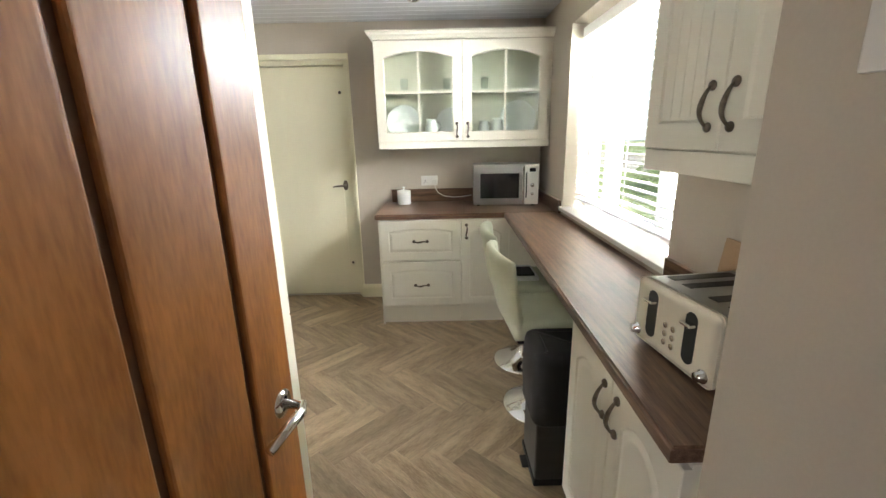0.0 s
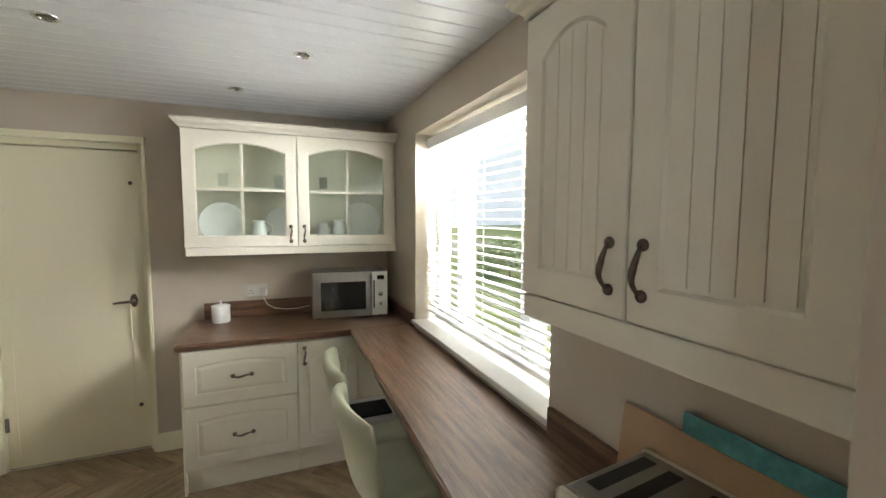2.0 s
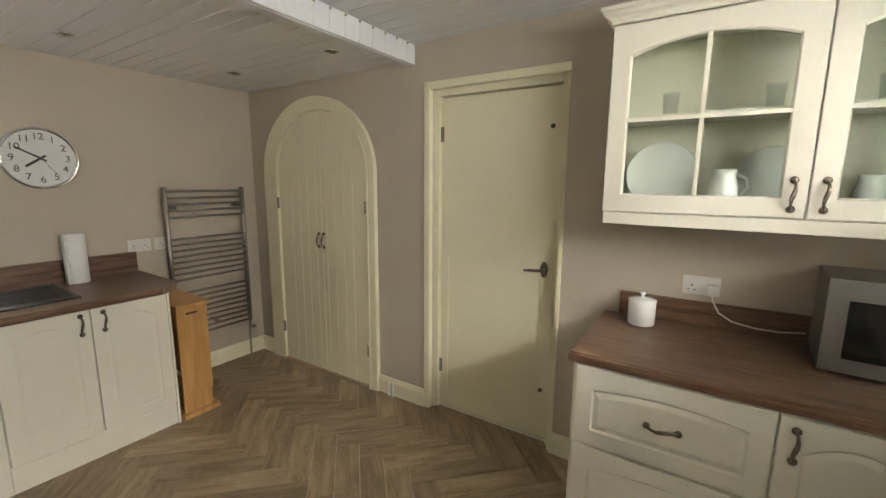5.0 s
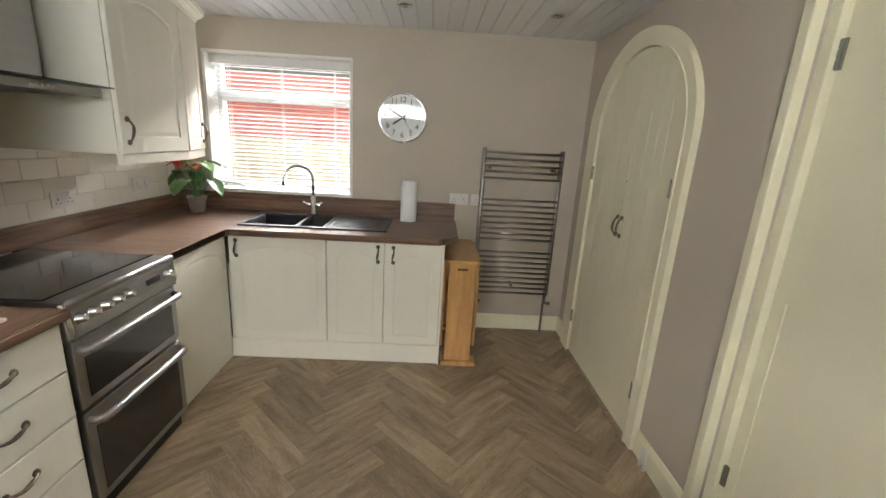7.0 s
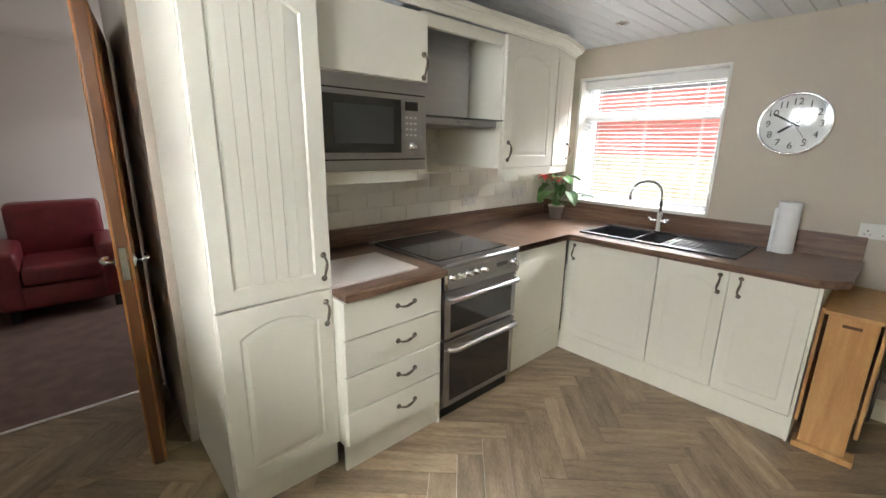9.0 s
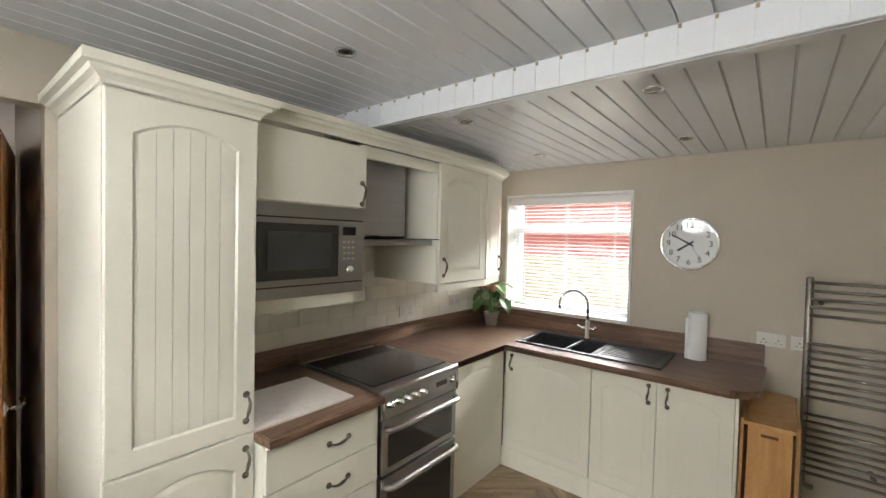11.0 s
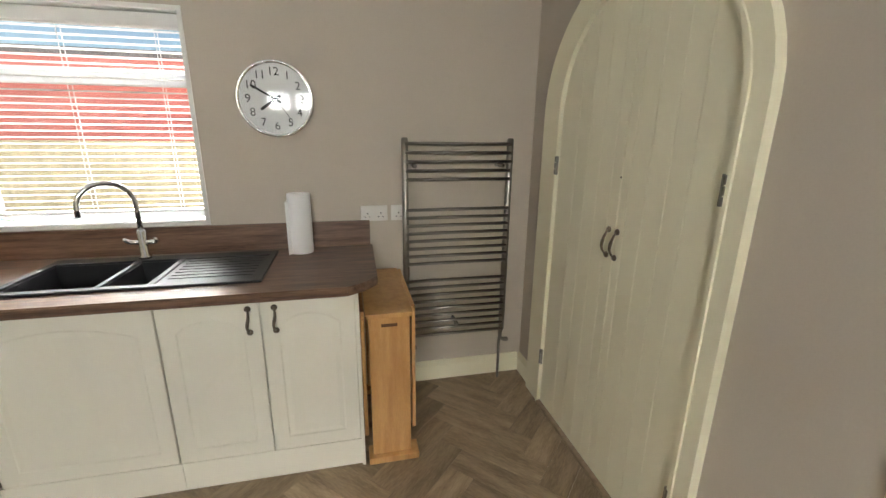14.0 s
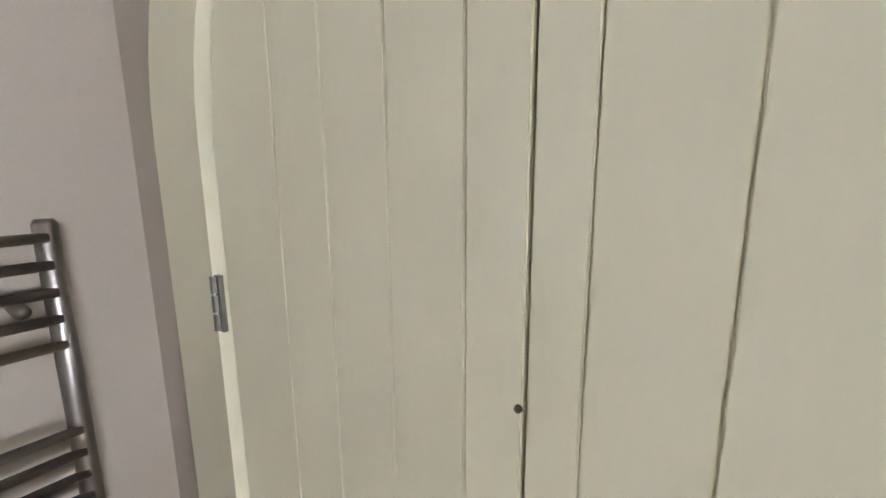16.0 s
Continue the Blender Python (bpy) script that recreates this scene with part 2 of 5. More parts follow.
def tube(points, radius, seg=8, bm=None):
    """A round rod along points; radius a number or a list."""
    own = bmesh.new()
    pts = [Vector(p) for p in points]
    radii = radius if isinstance(radius, (list, tuple)) else [radius] * len(pts)
    rings, up = [], None
    for i, p in enumerate(pts):
        d = (pts[min(i + 1, len(pts) - 1)] - pts[max(i - 1, 0)]).normalized()
        if up is None:
            up = d.orthogonal().normalized()
        up = (up - d * up.dot(d)).normalized()
        side = d.cross(up)
        rings.append([own.verts.new(p + radii[i] * (math.cos(2 * math.pi * k / seg) * up + math.sin(2 * math.pi * k / seg) * side)) for k in range(seg)])
    for a, b in zip(rings, rings[1:]):
        for k in range(seg):
            own.faces.new((a[k], a[(k + 1) % seg], b[(k + 1) % seg], b[k]))
    own.faces.new(rings[0])
    own.faces.new(rings[-1])
    return join(bm, own)


def arc(centre, r, a0, a1, n, u, v):
    u, v, c = Vector(u), Vector(v), Vector(centre)
    return [c + r * (math.cos(a) * u + math.sin(a) * v) for a in (a0 + (a1 - a0) * k / n for k in range(n + 1))]


def prism(outline, w0, w1, m=None, bm=None):
    """An outline of (u, v) drawn out from w0 to w1."""
    own = bmesh.new()
    a = [own.verts.new((u, v, w0)) for u, v in outline]
    b = [own.verts.new((u, v, w1)) for u, v in outline]
    own.faces.new(a)
    own.faces.new(b)
    for k in range(len(a)):
        own.faces.new((a[k], a[(k + 1) % len(a)], b[(k + 1) % len(a)], b[k]))
    if m is not None:
        own.transform(m)
    return join(bm, own)


def facing(way, origin):
    """Matrix from (u to the viewer's right, v up, w towards the viewer) for a front that faces the given way."""
    u, w = {"+y": ((-1, 0, 0), (0, 1, 0)), "-y": ((1, 0, 0), (0, -1, 0)), "+x": ((0, 1, 0), (1, 0, 0)), "-x": ((0, -1, 0), (-1, 0, 0))}[way]
    m = Matrix((u, (0, 0, 1), w)).transposed().to_4x4()
    return Matrix.Translation(origin) @ m


def loop_arch(u0, u1, v0, v1, rise, n=14):
    """Panel outline with an arched top: the corners of the foot, then the top from right to left."""
    pts = [(u0, v0), (u1, v0)]
    for k in range(n + 1):
        s = k / n
        pts.append((u1 + (u0 - u1) * s, v1 - rise * (2 * s - 1) ** 2))
    return pts


def loop_rect(u0, u1, v0, v1, n=14):
    return [(u0, v0), (u1, v0)] + [(u1 + (u0 - u1) * k / n, v1) for k in range(n + 1)]


def loops_mesh(levels, cap=True, m=None):
    own = bmesh.new()
    rings = [[own.verts.new((u, v, w)) for u, v in pts] for pts, w in levels]
    for a, b in zip(rings, rings[1:]):
        for k in range(len(a)):
            own.faces.new((a[k], a[(k + 1) % len(a)], b[(k + 1) % len(a)], b[k]))
    if cap:
        own.faces.new(rings[-1])
    own.faces.new(rings[0]) if cap else None
    if m is not None:
        own.transform(m)
    return own


def handle(parent, m, at, upright=True, size=.10, name="handle"):
    """A bowed pewter handle with round ends."""
    u, v = at
    h = size / 2
    pts, rad = [], []
    for k in range(13):
        s = -1 + 2 * k / 12
        bow = .006 + .022 * (1 - abs(s) ** 2.4)
        side = .004 * math.sin(s * math.pi)
        pts.append((u + side, v + s * h, bow) if upright else (u + s * h, v + side, bow))
        rad.append(.0038 + .0034 * (1 - abs(s)))
    bm = tube(pts, rad, 8)
    for s in (-1, 1):
        c = (u, v + s * h, 0) if upright else (u + s * h, v, 0)
        lathe([(.0, .0), (.0125, .001), (.013, .005), (.009, .010), (0, .0115)], c, 12, bm)
    bm.transform(m)
    return part(name, bm, BRONZE, parent, "", True)


def front(parent, way, origin, W, H, style="arch", grip=None, rail=.062, name="door"):
    """A 20 mm cabinet front; origin is its lower left corner as the viewer sees it. grip: (u, v, upright)."""
    m = facing(way, origin)
    t, c, g, boards = .02, .003, .0015, []
    o = [(loop_rect(g, W - g, g, H - g), 0), (loop_rect(g, W - g, g, H - g), t - c), (loop_rect(g + c, W - g - c, g + c, H - g - c), t)]
    rise = min(.05, .16 * W) if style in ("arch", "soft", "bead", "glass") else (.022 if style == "drawer" else 0)
    deep = .35 if style == "soft" else 1.0
    if style == "slab":
        bm = loops_mesh(o, m=m)
    elif style == "glass":
        hole = loop_arch(rail, W - rail, rail, H - rail, rise)
        hole2 = loop_arch(rail + .006, W - rail - .006, rail + .006, H - rail - .006, rise)
        bm = loops_mesh([(hole2, 0)] + o + [(hole, t), (hole2, t - .006), (hole2, 0)], cap=False, m=m)
    else:
        def ring(i, w):
            return (loop_arch(rail + i, W - rail - i, rail + i, H - rail - i, rise), w)
        if style == "bead":
            bm = loops_mesh(o + [ring(0, t), ring(.007, t - .007), ring(.012, t - .007)], m=m)
            n = max(3, round((W - 2 * rail) / .052))
            a, b = rail + .014, W - rail - .014
            for k in range(n):
                p, q = a + (b - a) * k / n + .0012, a + (b - a) * (k + 1) / n - .0012
                top = [(x, H - rail - .014 - rise * (2 * (x - rail) / (W - 2 * rail) - 1) ** 2) for x in (q, (p + q) / 2, p)]
                boards.append(prism([(p, rail + .014), (q, rail + .014)] + top, t - .0068, t - .004, m))
        else:
            bm = loops_mesh(o + [ring(0, t), ring(.006, t - .005 * deep), ring(.010, t - .005 * deep), ring(.026, t - .001 * deep), ring(.030, t - .0005 * deep)], m=m)
    ob = part(name, bm, CREAM, parent)
    for b in boards:
        part("bead_board", b, CREAM, ob)
    if style == "glass":
        part("glass_pane", prism(loop_arch(rail, W - rail, rail, H - rail, rise), .007, .010, m), CABGLASS, ob).visible_shadow = False
        mid = bmesh.new()
        box(W / 2 - .008, rail, .004, W / 2 + .008, H - rail - .002, t - .003, .002, mid)
        part("upright_glazing_bar", (mid.transform(m), mid)[1], CREAM, ob)
        mid = bmesh.new()
        box(rail, H * .50 - .008, .004, W - rail, H * .50 + .008, t - .002, .002, mid)
        part("level_glazing_bar", (mid.transform(m), mid)[1], CREAM, ob)
    if grip:
        handle(ob, m @ Matrix.Translation((0, 0, t)), grip[:2], grip[2])
    return ob


def cornice(parent, path, z, name="cornice", h=.055, out=.045):
    """A crown moulding swept along a list of (x, y) with the outside on its right; mitred."""
    prof = [(0, 0), (.006, .002), (.008, .012), (.018, .022), (.032, .030), (.038, .042), (out, .046), (out, h), (0, h)]
    own = bmesh.new()
    P = [Vector(p) for p in path]
    rings = []
    for i, p in enumerate(P):
        def nrm(a, b):
            d = (b - a).normalized()
            return Vector((d.y, -d.x))
        ns = ([nrm(P[i - 1], p)] if i else []) + ([nrm(p, P[i + 1])] if i < len(P) - 1 else [])
        n = sum(ns, Vector((0, 0)))
        n = n / n.dot(ns[0])
        rings.append([own.verts.new((p.x + n.x * a, p.y + n.y * a, z + b)) for a, b in prof])
    for a, b in zip(rings, rings[1:]):
        for k in range(len(prof)):
            own.faces.new((a[k], a[(k + 1) % len(prof)], b[(k + 1) % len(prof)], b[k]))
    own.faces.new(rings[0])
    own.faces.new(rings[-1])
    return part(name, own, CREAM, parent)


# ---- plan, in metres ----
WEST, EAST, NORTH, SOUTH = -3.13, 1.21, 4.20, 1.12
HIGH, LOW, STEP = 2.365, 2.26, -1.385       # ceilings and the step between them
HALL_E, HALL_W = .77, -.14
TOP = .90                                   # worktops

# ---- structure ----
slab = structure("floor", boxes([(WEST, SOUTH, -.12, EAST, NORTH + .1, -.006)]), GROUT, "grey-brown herringbone wood-look vinyl plank floor", "floor")
structure("floor_hall", boxes([(-1.6, -2.6, -.12, 1.9, .41, -.004), (-1.6, .41, -.12, 1.9, SOUTH, -.0062)]), CARPET, "dark brown carpet of the hall", "floor")
structure("wall_north", prism([(-3.33, -.1), (-2.82, -.1), (-2.82, 1.6)] + [(-2.27 - .55 * math.cos(a), 1.6 + .47 * math.sin(a)) for a in np.linspace(0.05, math.pi - .05, 22)]
          + [(-1.72, 1.6), (-1.72, -.1), (-1.27, -.1), (-1.27, 2.10), (-.42, 2.10), (-.42, -.1), (1.45, -.1), (1.45, 2.6), (-3.33, 2.6)], 0, .25,
          Matrix.Translation((0, NORTH + .25, 0)) @ Matrix(((1, 0, 0, 0), (0, 0, -1, 0), (0, 1, 0, 0), (0, 0, 0, 1)))), PAINT, "warm grey-beige painted wall with two doorways", "wall")
structure("wall_north_backing", boxes([(-3.33, NORTH + .26, -.1, 1.45, NORTH + .36, 2.6)]), PAINT, "closed wall behind the doors", "wall")
WY0, WY1, WZ0, WZ1 = 2.03, 3.455, .925, 2.15
structure("wall_east", boxes([(EAST, SOUTH - .1, -.1, EAST + .24, WY0, 2.6), (EAST, WY1, -.1, EAST + .24, NORTH, 2.6), (EAST, WY0, -.1, EAST + .24, WY1, WZ0), (EAST, WY0, WZ1, EAST + .24, WY1, 2.6)]), PAINT, "warm grey-beige painted wall with a wide window", "wall")
VY0, VY1, VZ0, VZ1 = 1.39, 2.458, 1.04, 2.042
structure("wall_west", boxes([(WEST - .24, SOUTH - .1, -.1, WEST, VY0, 2.6), (WEST - .24, VY1, -.1, WEST, NORTH, 2.6), (WEST - .24, VY0, -.1, WEST, VY1, VZ0), (WEST - .24, VY0, VZ1, WEST, VY1, 2.6)]), PAINT, "warm beige painted wall with a small window", "wall")
structure("wall_south", boxes([(WEST, SOUTH - .1, -.1, HALL_W, SOUTH, 2.6), (HALL_W, SOUTH - .1, 2.12, HALL_E, SOUTH, 2.6)]), PAINT, "warm beige painted wall behind the cooker", "wall")
structure("wall_hall_east", boxes([(HALL_E, -2.6, -.1, EAST + .1, SOUTH - .05, 2.6)]), PAINT, "warm grey painted wall at the kitchen entrance", "wall")
structure("wall_hall_west", boxes([(HALL_W - .1, .28, -.1, HALL_W, SOUTH - .1, 2.6), (HALL_W - .1, .28, -.1, HALL_W, .30, 2.6)]), HALLPAINT, "short painted hall wall", "wall")
# the gap in the west side is added to admit the fill lamp
structure("wall_hall_back", boxes([(-1.7, -2.7, -.1, 1.9, -2.6, 2.6), (-1.7, -2.6, -.1, -1.6, -2.1, 2.6), (-1.7, -1.2, -.1, -1.6, 1.02, 2.6), (-1.7, -2.1, -.1, -1.6, -1.2, .9), (-1.7, -2.1, 2.1, -1.6, -1.2, 2.6), (-1.6, .92, -.1, HALL_W - .1, 1.02, 2.6)]), HALLPAINT, "painted walls closing the dim hall", "wall")


def strip_ceiling(name, x0, x1, z, label):
    """Plastic boards 100 mm wide laid along x, with a V joint between them."""
    bm = bmesh.new()
    y = SOUTH
    while y < NORTH:
        y2 = min(y + .1, NORTH)
        prism([(y + .001, z + .012), (y + .001, z + .006), (y + .007, z), (y2 - .003, z), (y2 - .001, z + .006), (y2 - .001, z + .012)], x0, x1,
              Matrix(((0, 0, 1, 0), (1, 0, 0, 0), (0, 1, 0, 0), (0, 0, 0, 1))), bm)
        y += .1
    box(x0, SOUTH, z + .010, x1, NORTH, z + .05, bm=bm)
    return structure(name, bm, PLASTIC, label, "ceiling")


strip_ceiling("ceiling_main", STEP, EAST, HIGH, "white glossy plastic strip ceiling with V joints")
strip_ceiling("ceiling_low", WEST, STEP - .021, LOW, "lower white glossy plastic strip ceiling")
structure("ceiling_hall", boxes([(-1.7, -2.7, 2.45, 1.9, SOUTH - .1, 2.55)]), HALLPAINT, "plain hall ceiling", "ceiling")
structure("roof_slab", boxes([(-3.4, 1.0, 2.60, 1.47, 4.6, 2.7), (-1.8, -2.8, 2.60, 2.0, 1.0, 2.7)]), HALLPAINT, "plain slab over the ceilings", "roof")
# the white step between the two ceilings, with the ends of the boards showing along its upper edge
bm = boxes([(STEP - .02, SOUTH, LOW - .012, STEP, NORTH, HIGH + .004), (STEP - .075, SOUTH, LOW - .014, STEP - .02, NORTH, LOW - .004)])
y = SOUTH + .05
while y < NORTH:
    box(STEP - .001, y - .0488, LOW - .011, STEP + .0025, y + .0488, HIGH - .008, .0008, bm)
    y += .1
structure("ceiling_step_trim", bm, PLASTIC, "white plastic board closing the ceiling step", "trim")
bm = bmesh.new()
y = SOUTH + .05
while y < NORTH:
    box(STEP + .002, y - .05, HIGH - .016, STEP + .009, y - .04, HIGH - .004, .001, bm)
    y += .1
structure("ceiling_step_clips", bm, BRASS, "row of small fixing clips along the step", "trim")


def skirting(name, x0, y0, x1, y1, way, h=.125, t=.018):
    """Baseboard along a wall from one point to another; way is the outward normal."""
    L = math.hypot(x1 - x0, y1 - y0)
    prof = [(0, 0), (t, 0), (t, h - .03), (t * .6, h - .012), (t * .35, h), (0, h)]
    ux, uy = (x1 - x0) / L, (y1 - y0) / L
    m = Matrix(((way[0], 0, ux, x0), (way[1], 0, uy, y0), (0, 1, 0, 0), (0, 0, 0, 1)))
    return structure(name, prism(prof, 0, L, m), CREAMDOOR, "cream painted skirting board", "baseboard")


skirting("baseboard_1", -.42, NORTH, -.16, NORTH, (0, -1))
skirting("baseboard_2", -1.708, NORTH, -1.305, NORTH, (0, -1))
skirting("baseboard_3", -3.13, NORTH, -2.927, NORTH, (0, -1))
skirting("baseboard_4", WEST, 3.42, WEST, NORTH - .018, (1, 0))
skirting("baseboard_5", -1.27, NORTH + .03, -1.27, NORTH + .07, (1, 0))
skirting("baseboard_6", -.42, NORTH + .07, -.42, NORTH, (-1, 0))
skirting("baseboard_7", EAST, 1.80, EAST, 3.6, (-1, 0))


# ---- windows ----
def window(name, way, x, y0, y1, z0, z1, posts, rails, label):
    """A white plastic window: outer frame, posts, rails and panes; x is the plane of the glass."""
    root = thing(name, (x, (y0 + y1) / 2, z0), label, "window", kind="structure")
    f, d = .055, .035
    part("window_frame", boxes([(x - d, y0, z0, x + d, y0 + f, z1), (x - d, y1 - f, z0, x + d, y1, z1), (x - d, y0 + f, z0, x + d, y1 - f, z0 + f), (x - d, y0 + f, z1 - f, x + d, y1 - f, z1)], .004), UPVC, root)
    for p in posts:
        part("mullion", box(x - d - .004, p - .04, z0 + f, x + d + .004, p + .04, z1 - f, .004), UPVC, root)
    for r in rails:
        part("transom", box(x - d - .006, y0 + f, r - .035, x + d + .006, y1 - f, r + .035, .004), UPVC, root)
    edges = [y0 + f] + [q for p in posts for q in (p - .04, p + .04)] + [y1 - f]
    for a, b in zip(edges[::2], edges[1::2]):
        part("pane", box(x - .004, a, z0 + f, x + .004, b, z1 - f), GLASS, root).visible_shadow = False
    return root


window("window_1", "-x", EAST + .19, WY0, WY1, WZ0 + .03, WZ1, [2.41, 3.09], [], "wide white plastic window behind a slatted blind")
window("window_2", "+x", WEST - .19, VY0, VY1, VZ0, VZ1, [], [1.75], "small white plastic window above the sink")
structure("window_sill_1", box(EAST - .025, WY0 - .02, WZ0, EAST + .155, WY1 + .02, WZ0 + .028, .006), TRIMW, "white painted window sill", "sill")
structure("window_lining_2", boxes([(WEST - .155, VY0, VZ0, WEST + .006, VY1, VZ0 + .02), (WEST - .155, VY0, VZ1 - .02, WEST + .006, VY1, VZ1), (WEST - .155, VY0, VZ0 + .02, WEST + .006, VY0 + .02, VZ1 - .02), (WEST - .155, VY1 - .02, VZ0 + .02, WEST + .006, VY1, VZ1 - .02)], .002), TRIMW, "white lining round the sink window", "trim")


def blind(label, x, y0, y1, z0, z1, tilt, pitch=.034, depth=.036):
    """Venetian blind: head rail, slats, bottom rail, ladder cords, wand."""
    root = thing("venetian_blind", (x, (y0 + y1) / 2, z1), label, "blind")
    part("head_rail", box(x - .03, y0, z1 - .062, x + .03, y1, z1 - .002, .004), SLAT, root)
    n = int((z1 - .07 - z0 - .03) / pitch)
    first = None
    for k in range(n):
        z = z1 - .075 - k * pitch
        if first is None:
            bm = bmesh.new()
            pts = [(-depth / 2, 0), (-depth / 4, .0022), (0, .003), (depth / 4, .0022), (depth / 2, 0)]
            prism(pts + [(a, b - .0009) for a, b in reversed(pts)], y0 + .004, y1 - .004, Matrix(((1, 0, 0, 0), (0, 0, 1, 0), (0, 1, 0, 0), (0, 0, 0, 1))), bm)
            bm.transform(Matrix.Translation((x, 0, z)) @ pose(0, 0, 0, 0, tilt, 0))
            first = part("slat", bm, SLAT, root)
        else:
            ob = new("slat", first.data)
            ob.parent = root
            ob.location = (0, 0, -k * pitch)
    zb = z1 - .075 - n * pitch
    part("bottom_rail", box(x - .019, y0 + .003, zb - .006, x + .019, y1 - .003, zb + .008, .003), SLAT, root)
    for s in (.12, .5, .88):
        y = y0 + (y1 - y0) * s
        part("ladder_cord", boxes([(x - .019, y - .0015, zb, x - .0175, y + .0015, z1 - .05), (x + .0175, y - .0015, zb, x + .019, y + .0015, z1 - .05)]), SLAT, root)
    return root


blind("white slatted venetian blind, slats half open, in the wide window", EAST + .10, WY0 + .015, WY1 - .015, WZ0 + .04, WZ1 - .03, 1, .043, .046)
blind("white slatted venetian blind over the sink window", WEST - .08, VY0 + .022, VY1 - .022, VZ0 + .025, VZ1 - .022, -8, .030, .027)


# ---- doors ----
def hinge(parent, x, y, z, h=.09, name="hinge"):
    bm = box(x - .013, y - .004, z - h / 2, x + .013, y + .004, z + h / 2, .001)
    for k in range(3):
        tube([(x, y - .005, z - h / 2 + h * k / 3 + .002), (x, y - .005, z - h / 2 + h * (k + 1) / 3 - .002)], .006, 8, bm)
    return part(name, bm, HINGE, parent)


DY = NORTH + .075                       # face of the flush door
door = thing("door_1", (-.865, DY, 0), "cream painted flush door with a dark lever handle, closed", "door", kind="structure")
part("door_leaf", box(-1.225, DY, .012, -.465, DY + .04, 2.048, .003), CREAMDOOR, door)
part("door_bead", boxes([(-1.175, DY - .004, .10, -1.165, DY + .002, 1.05), (-.555, DY - .004, .30, -.545, DY + .002, 1.05)], .002), CREAMDOOR, door)
part("door_frame", boxes([(-1.27, DY - .03, 0, -1.228, DY + .06, 2.10), (-.462, DY - .03, 0, -.42, DY + .06, 2.10), (-1.228, DY - .03, 2.054, -.462, DY + .06, 2.10)], .003), CREAMDOOR, door)
part("architrave", boxes([(-1.305, NORTH - .012, 0, -1.263, NORTH + .03, 2.135), (-1.263, NORTH - .012, 2.09, -.405, NORTH + .03, 2.135), (-.428, NORTH - .006, 0, -.405, NORTH + .03, 2.09)], .006), CREAMDOOR, door)
m = facing("-y", (-.525, DY, 1.05))
bm = prism([(.022 * math.cos(a), .045 * math.sin(a)) for a in np.linspace(0, 2 * math.pi, 20, False)], 0, .006, m)
part("handle_plate", bm, BRONZE, door)
bm = tube([(0, 0, 0), (0, 0, .045), (-.02, 0, .05), (-.07, -.003, .05), (-.105, -.008, .046)], [.009, .009, .009, .0075, .006], 10)
bm.transform(m)
part("lever_handle", bm, BRONZE, door, "", True)
for z in (1.84, .32):
    mm = facing("-y", (-.515, DY, z))
    part("robe_hook", lathe([(0, 0), (.013, .001), (.012, .006), (.005, .012), (.006, .022), (0, .026)], m=mm, seg=12), BRONZE, door, "", True)
for z in (1.83, .3):
    hinge(door, -1.222, DY - .003, z)

arch = thing("door_2", (-2.27, NORTH, 0), "cream arched double cupboard doors of vertical boards, closed", "door", kind="structure")


def arch_line(half, spring, rise, x0=-2.27, n=26):
    return [(x0 + half * math.cos(a), spring + rise * math.sin(a)) for a in (math.pi * k / n for k in range(n + 1))]


TOY = Matrix(((1, 0, 0, 0), (0, 0, -1, 0), (0, 1, 0, 0), (0, 0, 0, 1)))
outer, inner = arch_line(.6095, 1.60, .55, -2.3175), arch_line(.487, 1.60, .45)
ring = [(-1.708, 0)] + outer + [(-2.927, 0), (-2.757, 0)] + inner[::-1] + [(-1.783, 0)]
part("arched_frame", prism(ring, 0, .055, Matrix.Translation((0, NORTH + .02, 0)) @ TOY), CREAMDOOR, arch)
bead_o, bead_i = arch_line(.505, 1.60, .468), arch_line(.487, 1.60, .45)
part("frame_bead", prism([(-1.765, 0)] + bead_o + [(-2.775, 0), (-2.757, 0)] + bead_i[::-1] + [(-1.783, 0)], .055, .062, Matrix.Translation((0, NORTH + .02, 0)) @ TOY), CREAMDOOR, arch)


def arch_top(x, half=.481, rise=.444):
    return 1.60 + rise * math.sqrt(max(0, 1 - ((x + 2.27) / half) ** 2))


MEET = -2.2495
